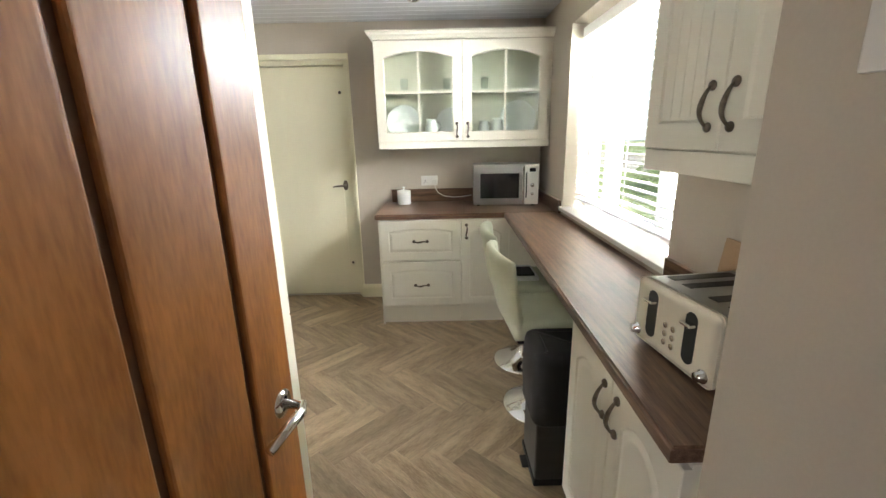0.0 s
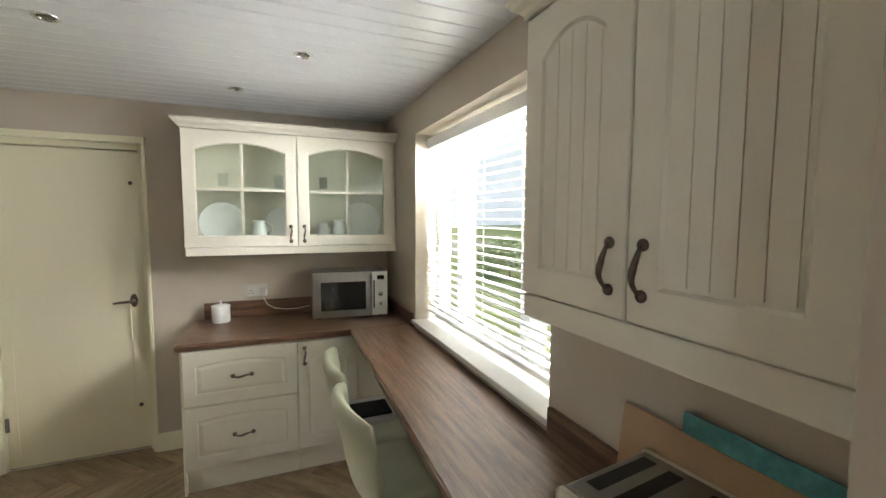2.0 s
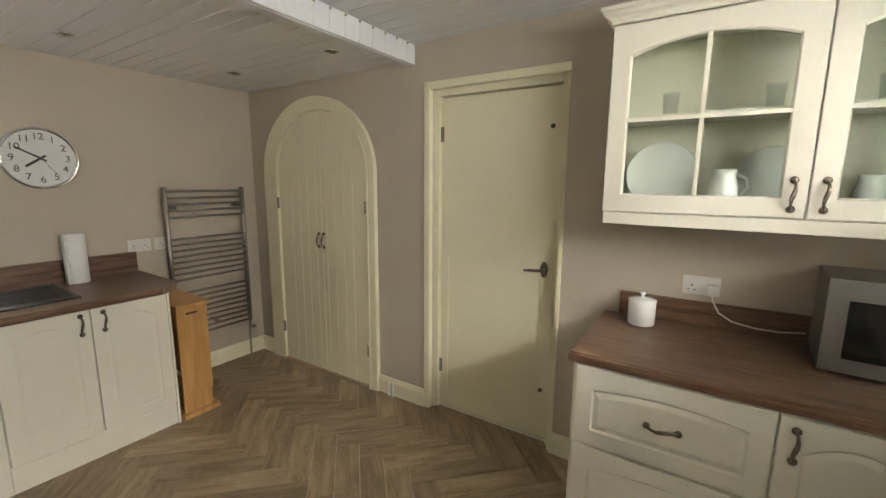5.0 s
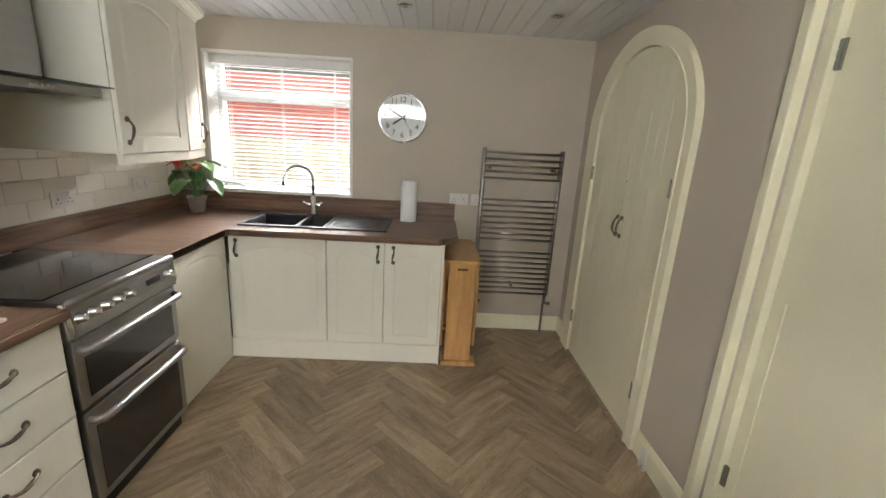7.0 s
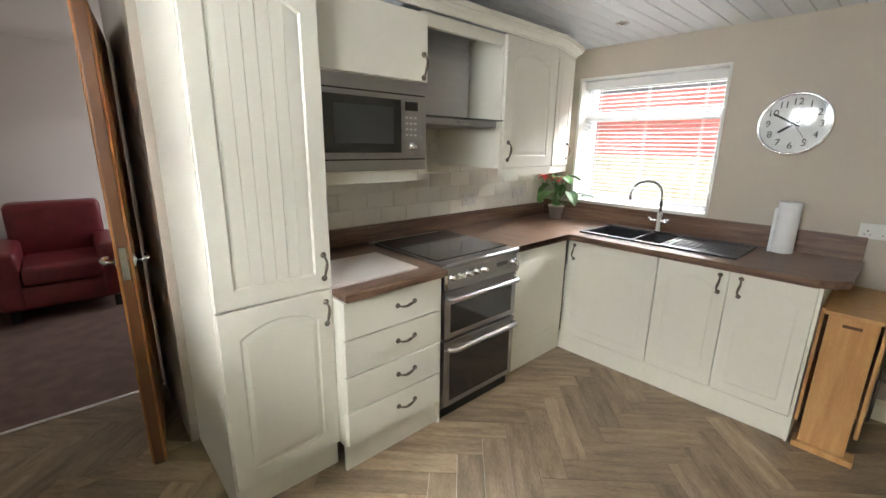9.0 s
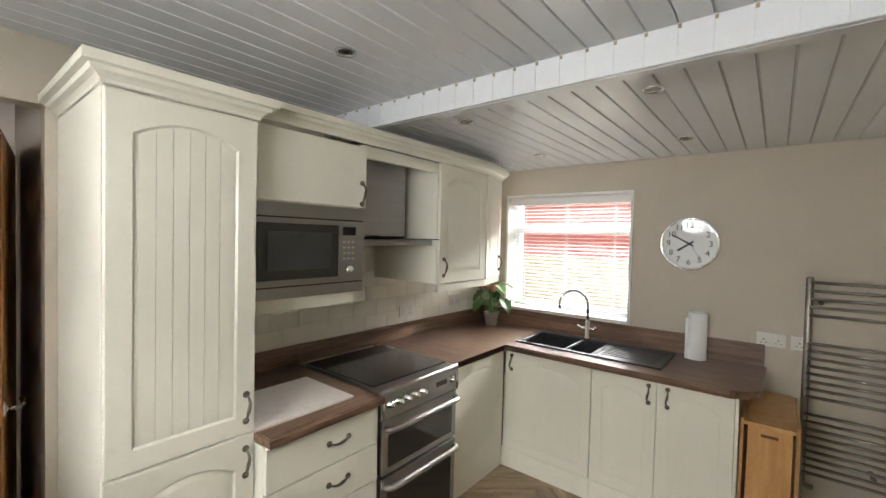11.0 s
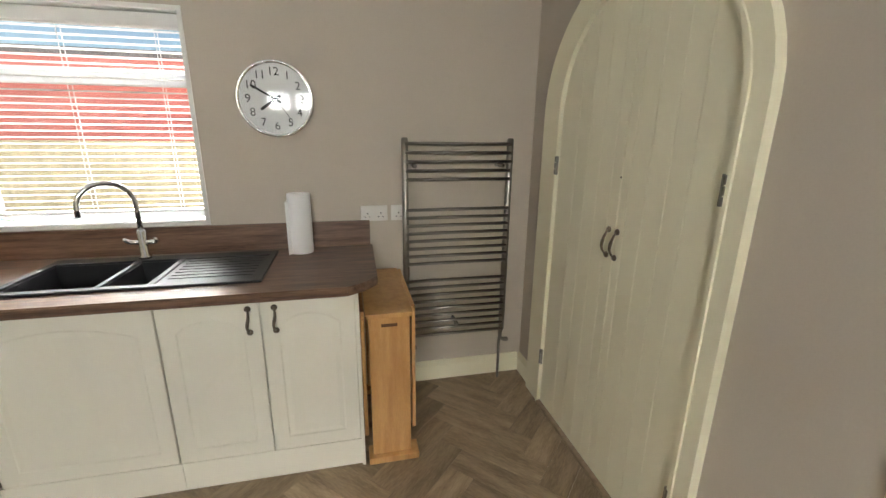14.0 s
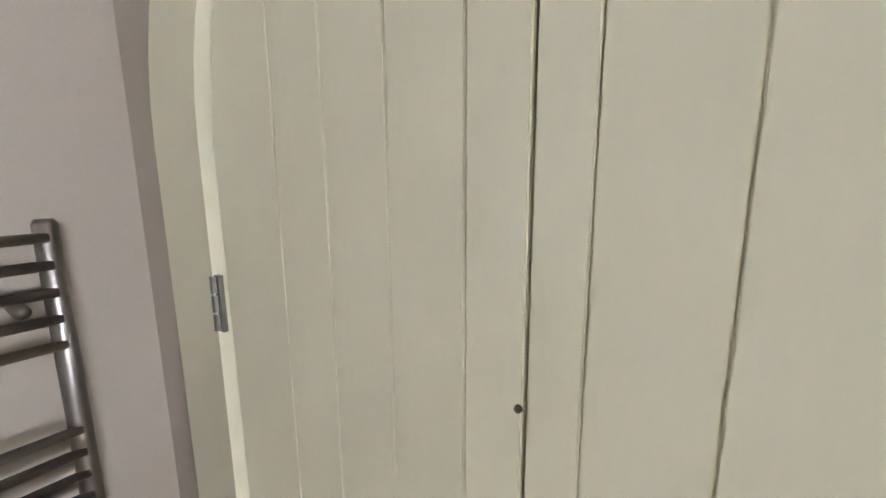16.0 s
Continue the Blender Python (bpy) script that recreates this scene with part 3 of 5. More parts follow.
for side, cuts in (("left", (-2.751, -2.596, -2.500, -2.405, -2.312, MEET - .0014)), ("right", (MEET + .0014, -2.200, -2.108, -2.012, -1.922, -1.789))):
    leaf = new("door_leaf")
    leaf.parent = arch
    first = None
    for a, b in zip(cuts, cuts[1:]):
        xs = np.linspace(a + .0005, b - .0005, 6)
        out = [(a + .0005, .02), (b - .0005, .02)] + [(x, arch_top(x)) for x in xs[::-1]]
        bm = prism(out, -.028, -.002, Matrix.Translation((0, NORTH - .026, 0)) @ TOY)
        bmesh.ops.bevel(bm, geom=[e for e in bm.edges if all(abs(v.co.y - (NORTH - .024)) < 1e-4 for v in e.verts)], offset=.0017, segments=2, affect="EDGES")
        part("board", bm, CREAMDOOR, leaf)
    xs = np.linspace(cuts[0], cuts[-1], 12)
    part("ledge", prism([(cuts[0], .02), (cuts[-1], .02)] + [(x, arch_top(x) - .002) for x in xs[::-1]], -.04, -.006, Matrix.Translation((0, NORTH - .026, 0)) @ TOY), CREAMDOOR, leaf)
    mm = facing("-y", (0, NORTH - .026, 0))
    handle(leaf, mm, (MEET + (-.036 if side == "left" else .018), 1.083), True, .105)
    hx = -2.757 if side == "left" else -1.783
    for z in (1.355, .30):
        hinge(leaf, hx, NORTH - .036, z)
part("catch", lathe([(0, 0), (.004, 0), (.0035, .003), (0, .004)], m=facing("-y", (MEET - .005, NORTH - .024, 1.345)), seg=10), BRONZE, arch)
part("threshold", box(-2.76, NORTH - .045, 0, -1.78, NORTH + .06, .018, .004), FENCEWOOD, arch, "dark worn wooden threshold")

oak = thing("door_3", (0, 0, 0), "varnished oak ledged door with chrome levers, standing open into the hall", "door", kind="structure")
# the dark core shows between the boards as painted groove shade
part("door_leaf", boxes([(-.02, 0, .01, .02, .78, 2.0)], .003), OAKSHADE, oak)
ys = [0.0, .12, .30, .47, .65, .78]
for a, b in zip(ys, ys[1:]):
    for x0, x1 in ((.020, .026), (-.026, -.020)):
        part("board", box(x0 - .004, a + .008, .012, x1 + .004, b - .008, 1.998, .009, seg=4), OAK, oak)
for s in (-1, 1):
    x = s * .026
    part("lever_rose", lathe([(0, 0), (.026, 0), (.026, .008), (.012, .011), (0, .011)], m=Matrix.Translation((x, .725, 1.0)) @ pose(0, 0, 0, 0, 90 * s, 0), seg=20), CHROME, oak, "", True)
    part("lever_handle", tube([(x, .725, 1.0), (x + s * .045, .725, 1.0), (x + s * .055, .70, 1.003), (x + s * .052, .66, 1.004), (x + s * .045, .61, .997)], [.009, .009, .009, .009, .008], 10), CHROME, oak, "", True)
part("latch_edge", box(-.012, .7785, .93, .012, .7815, 1.07), CHROME, oak)
oak.matrix_basis = pose(-.098, .43, 0, 0, 0, -8)


# ---- cabinets on the north and east walls ----
def carcass(parent, x0, y0, z0, x1, y1, z1, name="body"):
    return part(name, box(x0, y0, z0, x1, y1, z1, .0015), CREAM, parent)


FY = 3.585                                   # plane of the north base fronts
u = thing("drawer_unit", (.17, 3.9, 0), "cream base unit with two arched-panel drawers", "cabinet", "north base units")
carcass(u, -.138, FY, .13, .478, NORTH - .01, .858)
part("end_panel", box(-.150, FY - .004, 0, -.138, NORTH - .01, .858, .001), CREAM, u)
part("plinth", box(-.138, FY + .03, 0, .478, FY + .046, .13), CREAM, u)
front(u, "-y", (-.138, FY, .534), .616, .318, "drawer", (.308, .155, False), .065, "drawer_front")
front(u, "-y", (-.138, FY, .16), .616, .366, "drawer", (.308, .175, False), .065, "drawer_front")
u = thing("corner_base_unit", (.8, 3.9, 0), "cream corner base cabinet with an arched panel door", "cabinet", "north base units")
carcass(u, .480, FY, .13, EAST - .004, NORTH - .01, .858)
part("plinth", box(.480, FY + .03, 0, EAST - .004, FY + .046, .13), CREAM, u)
front(u, "-y", (.480, FY, .16), .37, .69, "arch", (.042, .60, True))

u = thing("glazed_wall_cabinet", (.53, 4.05, 1.37), "cream wall cabinet with two arched glazed doors and a cornice", "cabinet")
GY = 3.915
for name, b in (("side_panel", (-.156, GY, 1.42, -.136, NORTH - .004, 2.165)), ("side_panel", (1.186, GY, 1.42, EAST - .003, NORTH - .004, 2.165)), ("bottom_panel", (-.136, GY, 1.42, 1.186, NORTH - .004, 1.44)), ("top_panel", (-.136, GY, 2.145, 1.186, NORTH - .004, 2.165)), ("back_panel", (-.136, NORTH - .012, 1.44, 1.186, NORTH - .004, 2.145)), ("centre_post", (.506, GY, 1.44, .526, GY + .05, 2.145))):
    part(name, box(*b, .001), CREAM, u)
part("shelf", box(-.136, GY + .03, 1.800, 1.186, NORTH - .012, 1.816, .001), CREAM, u)
part("light_pelmet", box(-.150, GY - .016, 1.37, EAST - .003, GY + .01, 1.42, .004), CREAM, u)
front(u, "-y", (-.156, GY, 1.422), .670, .74, "glass", (.628, .085, True), .07)
front(u, "-y", (.516, GY, 1.422), .670, .74, "glass", (.042, .085, True), .07)
cornice(u, [(-.156, NORTH - .004), (-.156, GY - .02), (EAST - .003, GY - .02)], 2.165, h=.06)


def plate_stand(x, y, z, r, label):
    m = Matrix.Translation((x, y, z + r * .985)) @ pose(0, 0, 0, 78, 0, 0)
    bm = lathe([(0, .004), (r * .55, .004), (r * .62, .010), (r * .98, .020), (r, .022), (r * .98, .016), (r * .62, .004), (r * .5, 0), (0, 0)], m=m, seg=36)
    return tagged(part("plate", bm, WHITE, None, "", True), label, "plate", "plates on the shelf")


for x, r in ((.040, .140), (.430, .125), (.985, .150)):
    plate_stand(x, 4.10, 1.44, r, "white round dinner plate standing on edge behind glass")


def jug(x, y, z, s=1.0):
    bm = lathe([(0, 0), (.032, 0), (.04, .03), (.042, .07), (.03, .105), (.034, .125), (.031, .125), (.027, .105), (.038, .07), (.036, .01), (0, .008)], seg=24)
    tube([(.034, 0, .11), (.06, 0, .10), (.065, 0, .07), (.04, 0, .045)], .006, 8, bm)
    bm.transform(Matrix.Translation((x, y, z)) @ Matrix.Scale(s, 4))
    return tagged(part("jug", bm, WHITE, None, "", True), "small white ceramic jug on the cabinet shelf", "jug", "jugs on the shelf")


jug(.27, 4.0, 1.44, 1.25), jug(.80, 4.0, 1.44, 1.25), jug(.70, 4.06, 1.44, 1.1)


def tumbler(x, y, z):
    bm = lathe([(0, 0), (.026, 0), (.032, .09), (.030, .09), (.024, .006), (0, .006)], (x, y, z), 18)
    return tagged(part("drinking_glass", bm, GLASS, None, "", True), "clear drinking glass on the upper shelf", "glass", "glasses on the shelf")


for x in (.06, .40, .70):
    tumbler(x, 4.02, 1.816)


# worktops of the north and east sides
def worktop(name, outline, material, label, hole=None, edge=(0,)):
    """A 40 mm laminate board with rounded long edges; hole: (x0, y0, x1, y1) cut out for a sink."""
    whole = list(outline)
    if hole:
        x0, y0, x1, y1 = hole
        whole += [outline[0], (x0, y0), (x0, y1), (x1, y1), (x1, y0), (x0, y0)]
    top = thing(name, (*outline[0], TOP), label, "worktop")
    bm = prism(whole, TOP - .04, TOP)
    if not hole:
        bmesh.ops.bevel(bm, geom=[e for e in bm.edges if abs(e.verts[0].co.z - e.verts[1].co.z) < 1e-4], offset=.006, segments=3, affect="EDGES")
    part("board", bm, material, top)
    band = bmesh.new()
    for i in edge:
        p, q = Vector(outline[i]), Vector(outline[(i + 1) % len(outline)])
        n = Vector(((q - p).y, -(q - p).x)).normalized()
        mid = sum((Vector(o) for o in outline), Vector((0, 0))) / len(outline)
        if n.dot((p + q) / 2 - mid) < 0:
            n = -n
        prism([p, q, q + n * .0015, p + n * .0015], TOP - .033, TOP - .007, bm=band)
    part("edge_band", band, material, top)
    return top


worktop("worktop", [(-.168, 3.562), (.806, 3.562), (EAST - .003, 3.562), (EAST - .003, NORTH - .003), (-.168, NORTH - .003)], WALNUT_X, "walnut-effect laminate worktop over the drawer unit", edge=(0, 4))
worktop("breakfast_bar", [(.748, SOUTH + .004), (EAST - .003, SOUTH + .004), (EAST - .003, 3.564), (.806, 3.564)], WALNUT_Y, "long narrow walnut-effect breakfast bar under the window", edge=(3,))


def upstand(x0, y0, x1, y1, material, h=.095):
    return tagged(part("upstand", box(x0, y0, TOP + .0005, x1, y1, TOP + h, .003), material), "walnut-effect laminate upstand against the wall", "upstand", "worktop upstands")


upstand(-.10, NORTH - .022, EAST - .024, NORTH - .003, WALNUT_X, .115)
upstand(EAST - .022, WY1 + .02, EAST - .003, NORTH - .003, WALNUT_Y)
upstand(EAST - .022, SOUTH + .03, EAST - .003, WY0 - .02, WALNUT_Y)

u = thing("base_cabinet", (1.0, 1.45, 0), "cream base cabinet with two arched panel doors under the bar", "cabinet")
EX = .795
carcass(u, EX, SOUTH + .006, .13, EAST - .004, 1.79, .858)
part("plinth", box(EX + .03, SOUTH + .006, 0, EX + .046, 1.79, .13), CREAM, u)
front(u, "-x", (EX, 1.79, .15), .345, .70, "arch", (.345 - .04, .60, True))
front(u, "-x", (EX, 1.443, .15), .32, .70, "arch", (.04, .60, True))

u = thing("wall_cabinet", (1.1, 1.5, 1.34), "cream wall cabinet with two boarded arched doors beside the window", "cabinet")
UX = 1.035
carcass(u, UX, SOUTH + .006, 1.41, EAST - .003, 1.909, 2.16)
part("light_pelmet", box(UX - .016, SOUTH + .006, 1.345, EAST - .003, 1.905, 1.41, .004), CREAM, u)
front(u, "-x", (UX, 1.909, 1.412), .373, .745, "bead", (.373 - .042, .11, True), .075)
front(u, "-x", (UX, 1.534, 1.412), .385, .745, "bead", (.042, .11, True), .075)
cornice(u, [(UX - .02, SOUTH + .01), (UX - .02, 1.909), (EAST - .003, 1.909)][::-1], 2.16)

# ---- cabinets on the south and west walls ----
SY = 1.765                                  # plane of the corner fronts
DRY = 1.832                                 # plane of the drawer fronts
TY = 1.752                                  # plane of the tall doors
TX0, TX1 = -.635, -.176                     # sides of the tall cabinet
KX = -1.205                                 # cooker side of the drawers
u = thing("tall_larder_cabinet", (-.425, 1.5, 0), "tall cream larder cabinet with two boarded doors", "cabinet")
carcass(u, TX0, SOUTH + .004, .13, TX1 - .016, TY, 2.075)
part("side_panel", box(TX1 - .016, SOUTH + .004, 0, TX1, TY + .002, 2.075, .001), CREAM, u)
part("plinth", box(TX0, TY - .03, 0, TX1 - .016, TY - .014, .13), CREAM, u)
TW = TX1 - TX0 - .002
front(u, "+y", (TX1 - .002, TY, .905), TW, 1.165, "bead", (TW - .035, .10, True), .070)
front(u, "+y", (TX1 - .002, TY, .135), TW, .765, "arch", (TW - .035, .665, True), .070)
cornice(u, [(TX1, SOUTH + .01), (TX1, TY + .02), (TX0, TY + .02), (TX0, 1.70)], 2.075, h=.075, out=.055)

u = thing("drawer_unit", (-.91, 1.5, 0), "cream base unit with four plain drawers", "cabinet", "south base units")
carcass(u, KX + .018, SOUTH + .004, .13, TX0 - .002, DRY, .858)
part("end_panel", box(KX, SOUTH + .004, 0, KX + .018, DRY + .006, .858, .001), CREAM, u)
part("plinth", box(KX + .018, DRY - .03, 0, TX0 - .002, DRY - .014, .13), CREAM, u)
for k in range(4):
    front(u, "+y", (TX0 - .002, DRY, .145 + .178 * k), TX0 - KX - .016, .175, "slab", (.33, .095, False), name="drawer_front")
u = thing("corner_base_unit", (-2.3, 1.5, 0), "cream corner base unit with a plain door beside the cooker", "cabinet", "south base units")
CN = -1.815                                 # cooker side of the corner unit
carcass(u, -2.50, SOUTH + .004, .13, CN, SY, .858)
part("plinth", box(-2.50, SY - .016, 0, CN, SY, .135), CREAM, u)
front(u, "+y", (CN - .002, SY, .145), .645, .71, "soft")

WX = -2.505                                 # plane of the west fronts
u = thing("sink_base_unit", (-2.8, 2.2, 0), "cream base unit with one wide plain door under the sink", "cabinet", "west base units")
carcass(u, WEST + .004, SY + .004, .13, WX, 2.408, .66)
front(u, "+x", (WX, SY + .025, .145), .618, .71, "soft", (.05, .63, True))
part("plinth", box(WX - .01, SY - .03, 0, WX + .006, 2.408, .135), CREAM, u)
u = thing("base_cabinet", (-2.8, 2.8, 0), "cream base cabinet with a pair of narrow doors", "cabinet", "west base units")
carcass(u, WEST + .004, 2.410, .13, WX, 3.158, .858)
front(u, "+x", (WX, 2.411, .145), .373, .71, "soft", (.373 - .042, .63, True))
front(u, "+x", (WX, 2.786, .145), .371, .71, "soft", (.055, .63, True))
part("end_panel", box(WEST + .004, 3.158, 0, WX + .02, 3.172, .858, .001), CREAM, u)
part("plinth", box(WX - .01, 2.410, 0, WX + .006, 3.158, .135), CREAM, u)

worktop("worktop", [(KX - .006, SOUTH + .003), (TX0 - .002, SOUTH + .003), (TX0 - .002, DRY + .045), (KX - .006, DRY + .045)], WALNUT_X, "walnut-effect laminate worktop over the four drawers", edge=(2,))
worktop("worktop", [(WEST + .003, SOUTH + .003), (CN + .002, SOUTH + .003), (CN + .002, SY + .037), (-2.438, SY + .037), (-2.455, SY + .055), (-2.455, 3.13), (-2.50, 3.20), (-2.57, 3.258), (WEST + .003, 3.268)], WALNUT_Y, "L-shaped walnut-effect worktop with a clipped corner round the sink", (-2.968, 1.842, -2.607, 2.362), (2, 3, 4, 5, 6, 7))
upstand(KX - .006, SOUTH + .003, TX0 - .002, SOUTH + .022, WALNUT_X, .11)
upstand(WEST + .022, SOUTH + .003, KX - .006, SOUTH + .022, WALNUT_X, .11)
upstand(WEST + .003, SOUTH + .003, WEST + .022, 3.258, WALNUT_Y, .138)

# wall units over the cooker
HY = 1.685
u = thing("microwave_housing", (-.90, 1.4, 1.34), "cream wall unit with a flap door housing a built-in microwave", "cabinet")
carcass(u, -1.198, SOUTH + .004, 1.40, TX0 - .001, HY - .004, 2.09)
part("light_pelmet", box(-1.183, SOUTH + .03, 1.325, TX0 - .001, HY - .02, 1.40, .004), CREAM, u)
front(u, "+y", (TX0 - .001, HY, 1.79), .585, .30, "slab", (.555, .07, True))
u = thing("built_in_microwave", (-0.903, 1.6, 1.39), "brushed steel built-in microwave with black glass door", "microwave")
part("steel_surround", box(-1.208, HY - .004, 1.385, TX0 - .001, HY + .022, 1.785, .003), STEEL, u)
for z in (1.722, 1.432):
    part("trim_line", box(-1.198, HY + .0225, z, TX0 - .001, HY + .0245, z + .006), BLACK, u)
part("face", box(-1.168, HY + .022, 1.45, -0.623, HY + .030, 1.715, .003), STEEL, u)
glass = part("door_glass", box(-1.048, HY + .030, 1.465, -.660, HY + .035, 1.700, .002), BLACKGLASS, u)
part("viewing_window", box(-1.005, HY + .0348, 1.505, -.705, HY + .0362, 1.665, .0005), VIEWGRID, glass, "dark grey perforated viewing window")
part("display", box(-1.148, HY + .030, 1.655, -1.073, HY + .033, 1.695, .001), BLACKGLASS, u)
for k in range(4):
    for x in (-1.133, -1.108, -1.083):
        part("button", box(x - .007, HY + .030, 1.62 - k * .026, x + .007, HY + .0325, 1.628 - k * .026, .001), SWITCH, u)
part("knob", lathe([(0, .022), (.016, .02), (.02, 0)], m=facing("+y", (-1.111, HY + .030, 1.495)), seg=20), CHROME, u, "", True)

u = thing("wall_cabinet", (-2.25, 1.4, 1.32), "cream wall cabinet with an arched door and an angled end door", "cabinet")
WC = -1.80                                  # hood side of the cabinet
carcass(u, -2.315, SOUTH + .004, 1.37, WC, HY - .004, 2.105)
part("angled_end", prism([(-2.315, SOUTH + .004), (-2.315, HY - .004), (-2.665, HY - .101), (-2.665, SOUTH + .004)], 1.37, 2.105), CREAM, u)
part("light_pelmet", prism([(WC - .002, HY + .012), (-2.318, HY + .012), (-2.672, HY - .086), (-2.667, HY - .110), (-2.315, HY - .012), (WC - .002, HY - .012)], 1.325, 1.37), CREAM, u)
front(u, "+y", (WC, HY, 1.372), .513, .735, "arch", (.042, .10, True), .07)
d = front(u, "+y", (WC, HY, 1.372), .360, .735, "arch", (.31, .10, True), .06)
for ob in (d, *d.children_recursive):
    ob.data.transform(Matrix.Translation(Vector((-2.317, HY, 0)) - u.location) @ pose(0, 0, 0, 0, 0, 15.5) @ Matrix.Translation(u.location - Vector((WC, HY, 0))))
# the rail and cornice that tie the wall units together above the hood
u = thing("cornice_rail", (-1.5, HY, 2.09), "cream cornice running over the cooker wall units", "cornice")
part("bridging_rail", box(WC, HY - .03, 2.045, KX + .007, HY - .004, 2.105, .002), CREAM, u)
cornice(u, [(TX0 - .001, HY + .02), (-2.318, HY + .02), (-2.675, HY - .08), (-2.675, SOUTH + .01)], 2.106, h=.072)

u = thing("cooker_hood", (-1.5, 1.4, 1.61), "grey steel chimney cooker hood with a glass canopy", "cooker hood")
part("chimney", box(-1.752, SOUTH + .004, 1.655, -1.403, 1.46, 2.20, .004), STEEL, u)
part("canopy_body", box(-1.79, SOUTH + .004, 1.605, -1.215, HY - .03, 1.638, .004), STEEL, u)
part("glass_canopy", box(-1.796, SOUTH + .004, 1.6395, -1.208, HY + .02, 1.6455, .001), SMOKED, u)
for k in range(5):
    part("button", box(-1.56 + k * .022, HY - .031, 1.615, -1.548 + k * .022, HY - .027, 1.627, .001), CHROME, u)

# ---- cooker ----
u = thing("cooker", (-1.51, 1.5, 0), "freestanding steel electric cooker with black glass hob and double oven", "cooker")
CX0, CX1, CF = -1.810, -1.214, 1.848
part("body", box(CX0, SOUTH + .09, .05, CX1, CF - .03, .875, .004), STEEL, u)
part("hob_rim", box(CX0, SOUTH + .09, .875, CX1, CF + .01, .912, .006), STEEL, u)
part("hob_glass", box(CX0 + .012, SOUTH + .10, .9125, CX1 - .012, CF - .07, .918, .002), BLACKGLASS, u)
bm = prism([(CF - .03, .775), (CF + .012, .775), (CF + .012, .80), (CF - .004, .90), (CF - .03, .90)], CX0, CX1, Matrix(((0, 0, 1, 0), (1, 0, 0, 0), (0, 1, 0, 0), (0, 0, 0, 1))))
part("control_panel", bm, STEEL, u)
tilt = pose(0, 0, 0, -80, 0, 0)
for x in (-1.265, -1.325, -1.385, -1.445, -1.505, -1.755):
    part("control_knob", lathe([(.022, 0), (.022, .004), (.017, .006), (.015, .026), (.012, .029), (0, .029)], m=Matrix.Translation((x, CF + .006, .838)) @ tilt, seg=20), CHROME, u, "", True)
for x in (CX0 + .006, CX1 - .006):
    part("corner_post", tube([(x, CF + .004, .775), (x, CF + .010, .80), (x, CF + .004, .87), (x, CF - .008, .905)], .012, 10), CHROME, u, "", True)
part("front_bar", tube([(CX0 + .004, CF + .004, .905), (CX1 - .004, CF + .004, .905)], .014, 12), BRIGHTSTEEL, u, "rounded pale steel front edge", True)
part("clock_display", box(CX0 + .10, CF + .0, .828, CX0 + .19, CF + .010, .852, .001), BLACKGLASS, u)


def oven_door(z0, z1):
    d = part("oven_door", box(CX0 + .004, CF - .03, z0, CX1 - .004, CF + .006, z1, .005), STEEL, u)
    part("oven_glass", box(CX0 + .045, CF + .005, z0 + .035, CX1 - .045, CF + .0095, z1 - .075, .002), BLACKGLASS, d)
    b = tube([(CX0 + .022, CF + .006, z1 - .035), (CX0 + .026, CF + .030, z1 - .035), (CX0 + .045, CF + .046, z1 - .035), (CX0 + .09, CF + .050, z1 - .035), (CX1 - .09, CF + .050, z1 - .035), (CX1 - .045, CF + .046, z1 - .035), (CX1 - .026, CF + .030, z1 - .035), (CX1 - .022, CF + .006, z1 - .035)], .015, 12)
    part("door_rail", b, BRIGHTSTEEL, d, "", True)


oven_door(.495, .765)
oven_door(.085, .480)
part("kick_plate", box(CX0 + .01, CF - .05, .0, CX1 - .01, CF - .03, .08), BLACK, u)

# ---- sink and tap ----
u = thing("sink", (-2.85, 2.3, TOP), "black composite one and a half bowl sink with drainer", "sink")
SX0, SX1, SY0, SY1 = -3.040, -2.575, 1.815, 2.785
bm = bmesh.new()
for b in ((SX0, SY0, SX1, SY0 + .03), (SX0, SY1 - .03, SX1, SY1), (SX0, SY0 + .03, SX0 + .075, SY1 - .03), (SX1 - .035, SY0 + .03, SX1, SY1 - .03), (SX0 + .075, 2.170, SX1 - .035, 2.190), (SX0 + .075, 2.355, SX1 - .035, 2.380)):
    box(b[0], b[1], TOP + .0006, b[2], b[3], TOP + .012, .003, bm)
part("rim", bm, GRANITE, u)
for y0, y1, dz in ((SY0 + .028, 2.172, .17), (2.188, 2.357, .12)):
    x0, x1 = SX0 + .073, SX1 - .033
    part("bowl", boxes([(x0, y0, TOP - dz, x1, y1, TOP - dz + .006), (x0, y0, TOP - dz + .006, x0 + .006, y1, TOP + .002), (x1 - .006, y0, TOP - dz + .006, x1, y1, TOP + .002), (x0 + .006, y0, TOP - dz + .006, x1 - .006, y0 + .006, TOP + .002), (x0 + .006, y1 - .006, TOP - dz + .006, x1 - .006, y1, TOP + .002)]), GRANITE, u)
    part("waste", lathe([(0, 0), (.035, 0), (.037, .003), (.03, .004), (0, .003)], ((x0 + x1) / 2, (y0 + y1) / 2, TOP - dz + .006), 20), CHROME, u, "", True)
part("drainer", box(SX0 + .073, 2.379, TOP + .0008, SX1 - .034, SY1 - .029, TOP + .007), GRANITE, u)
for k in range(7):
    part("drainer_rib", box(SX0 + .11 + k * .042, 2.405, TOP + .007, SX0 + .118 + k * .042, SY1 - .05, TOP + .010, .001), GRANITE, u)
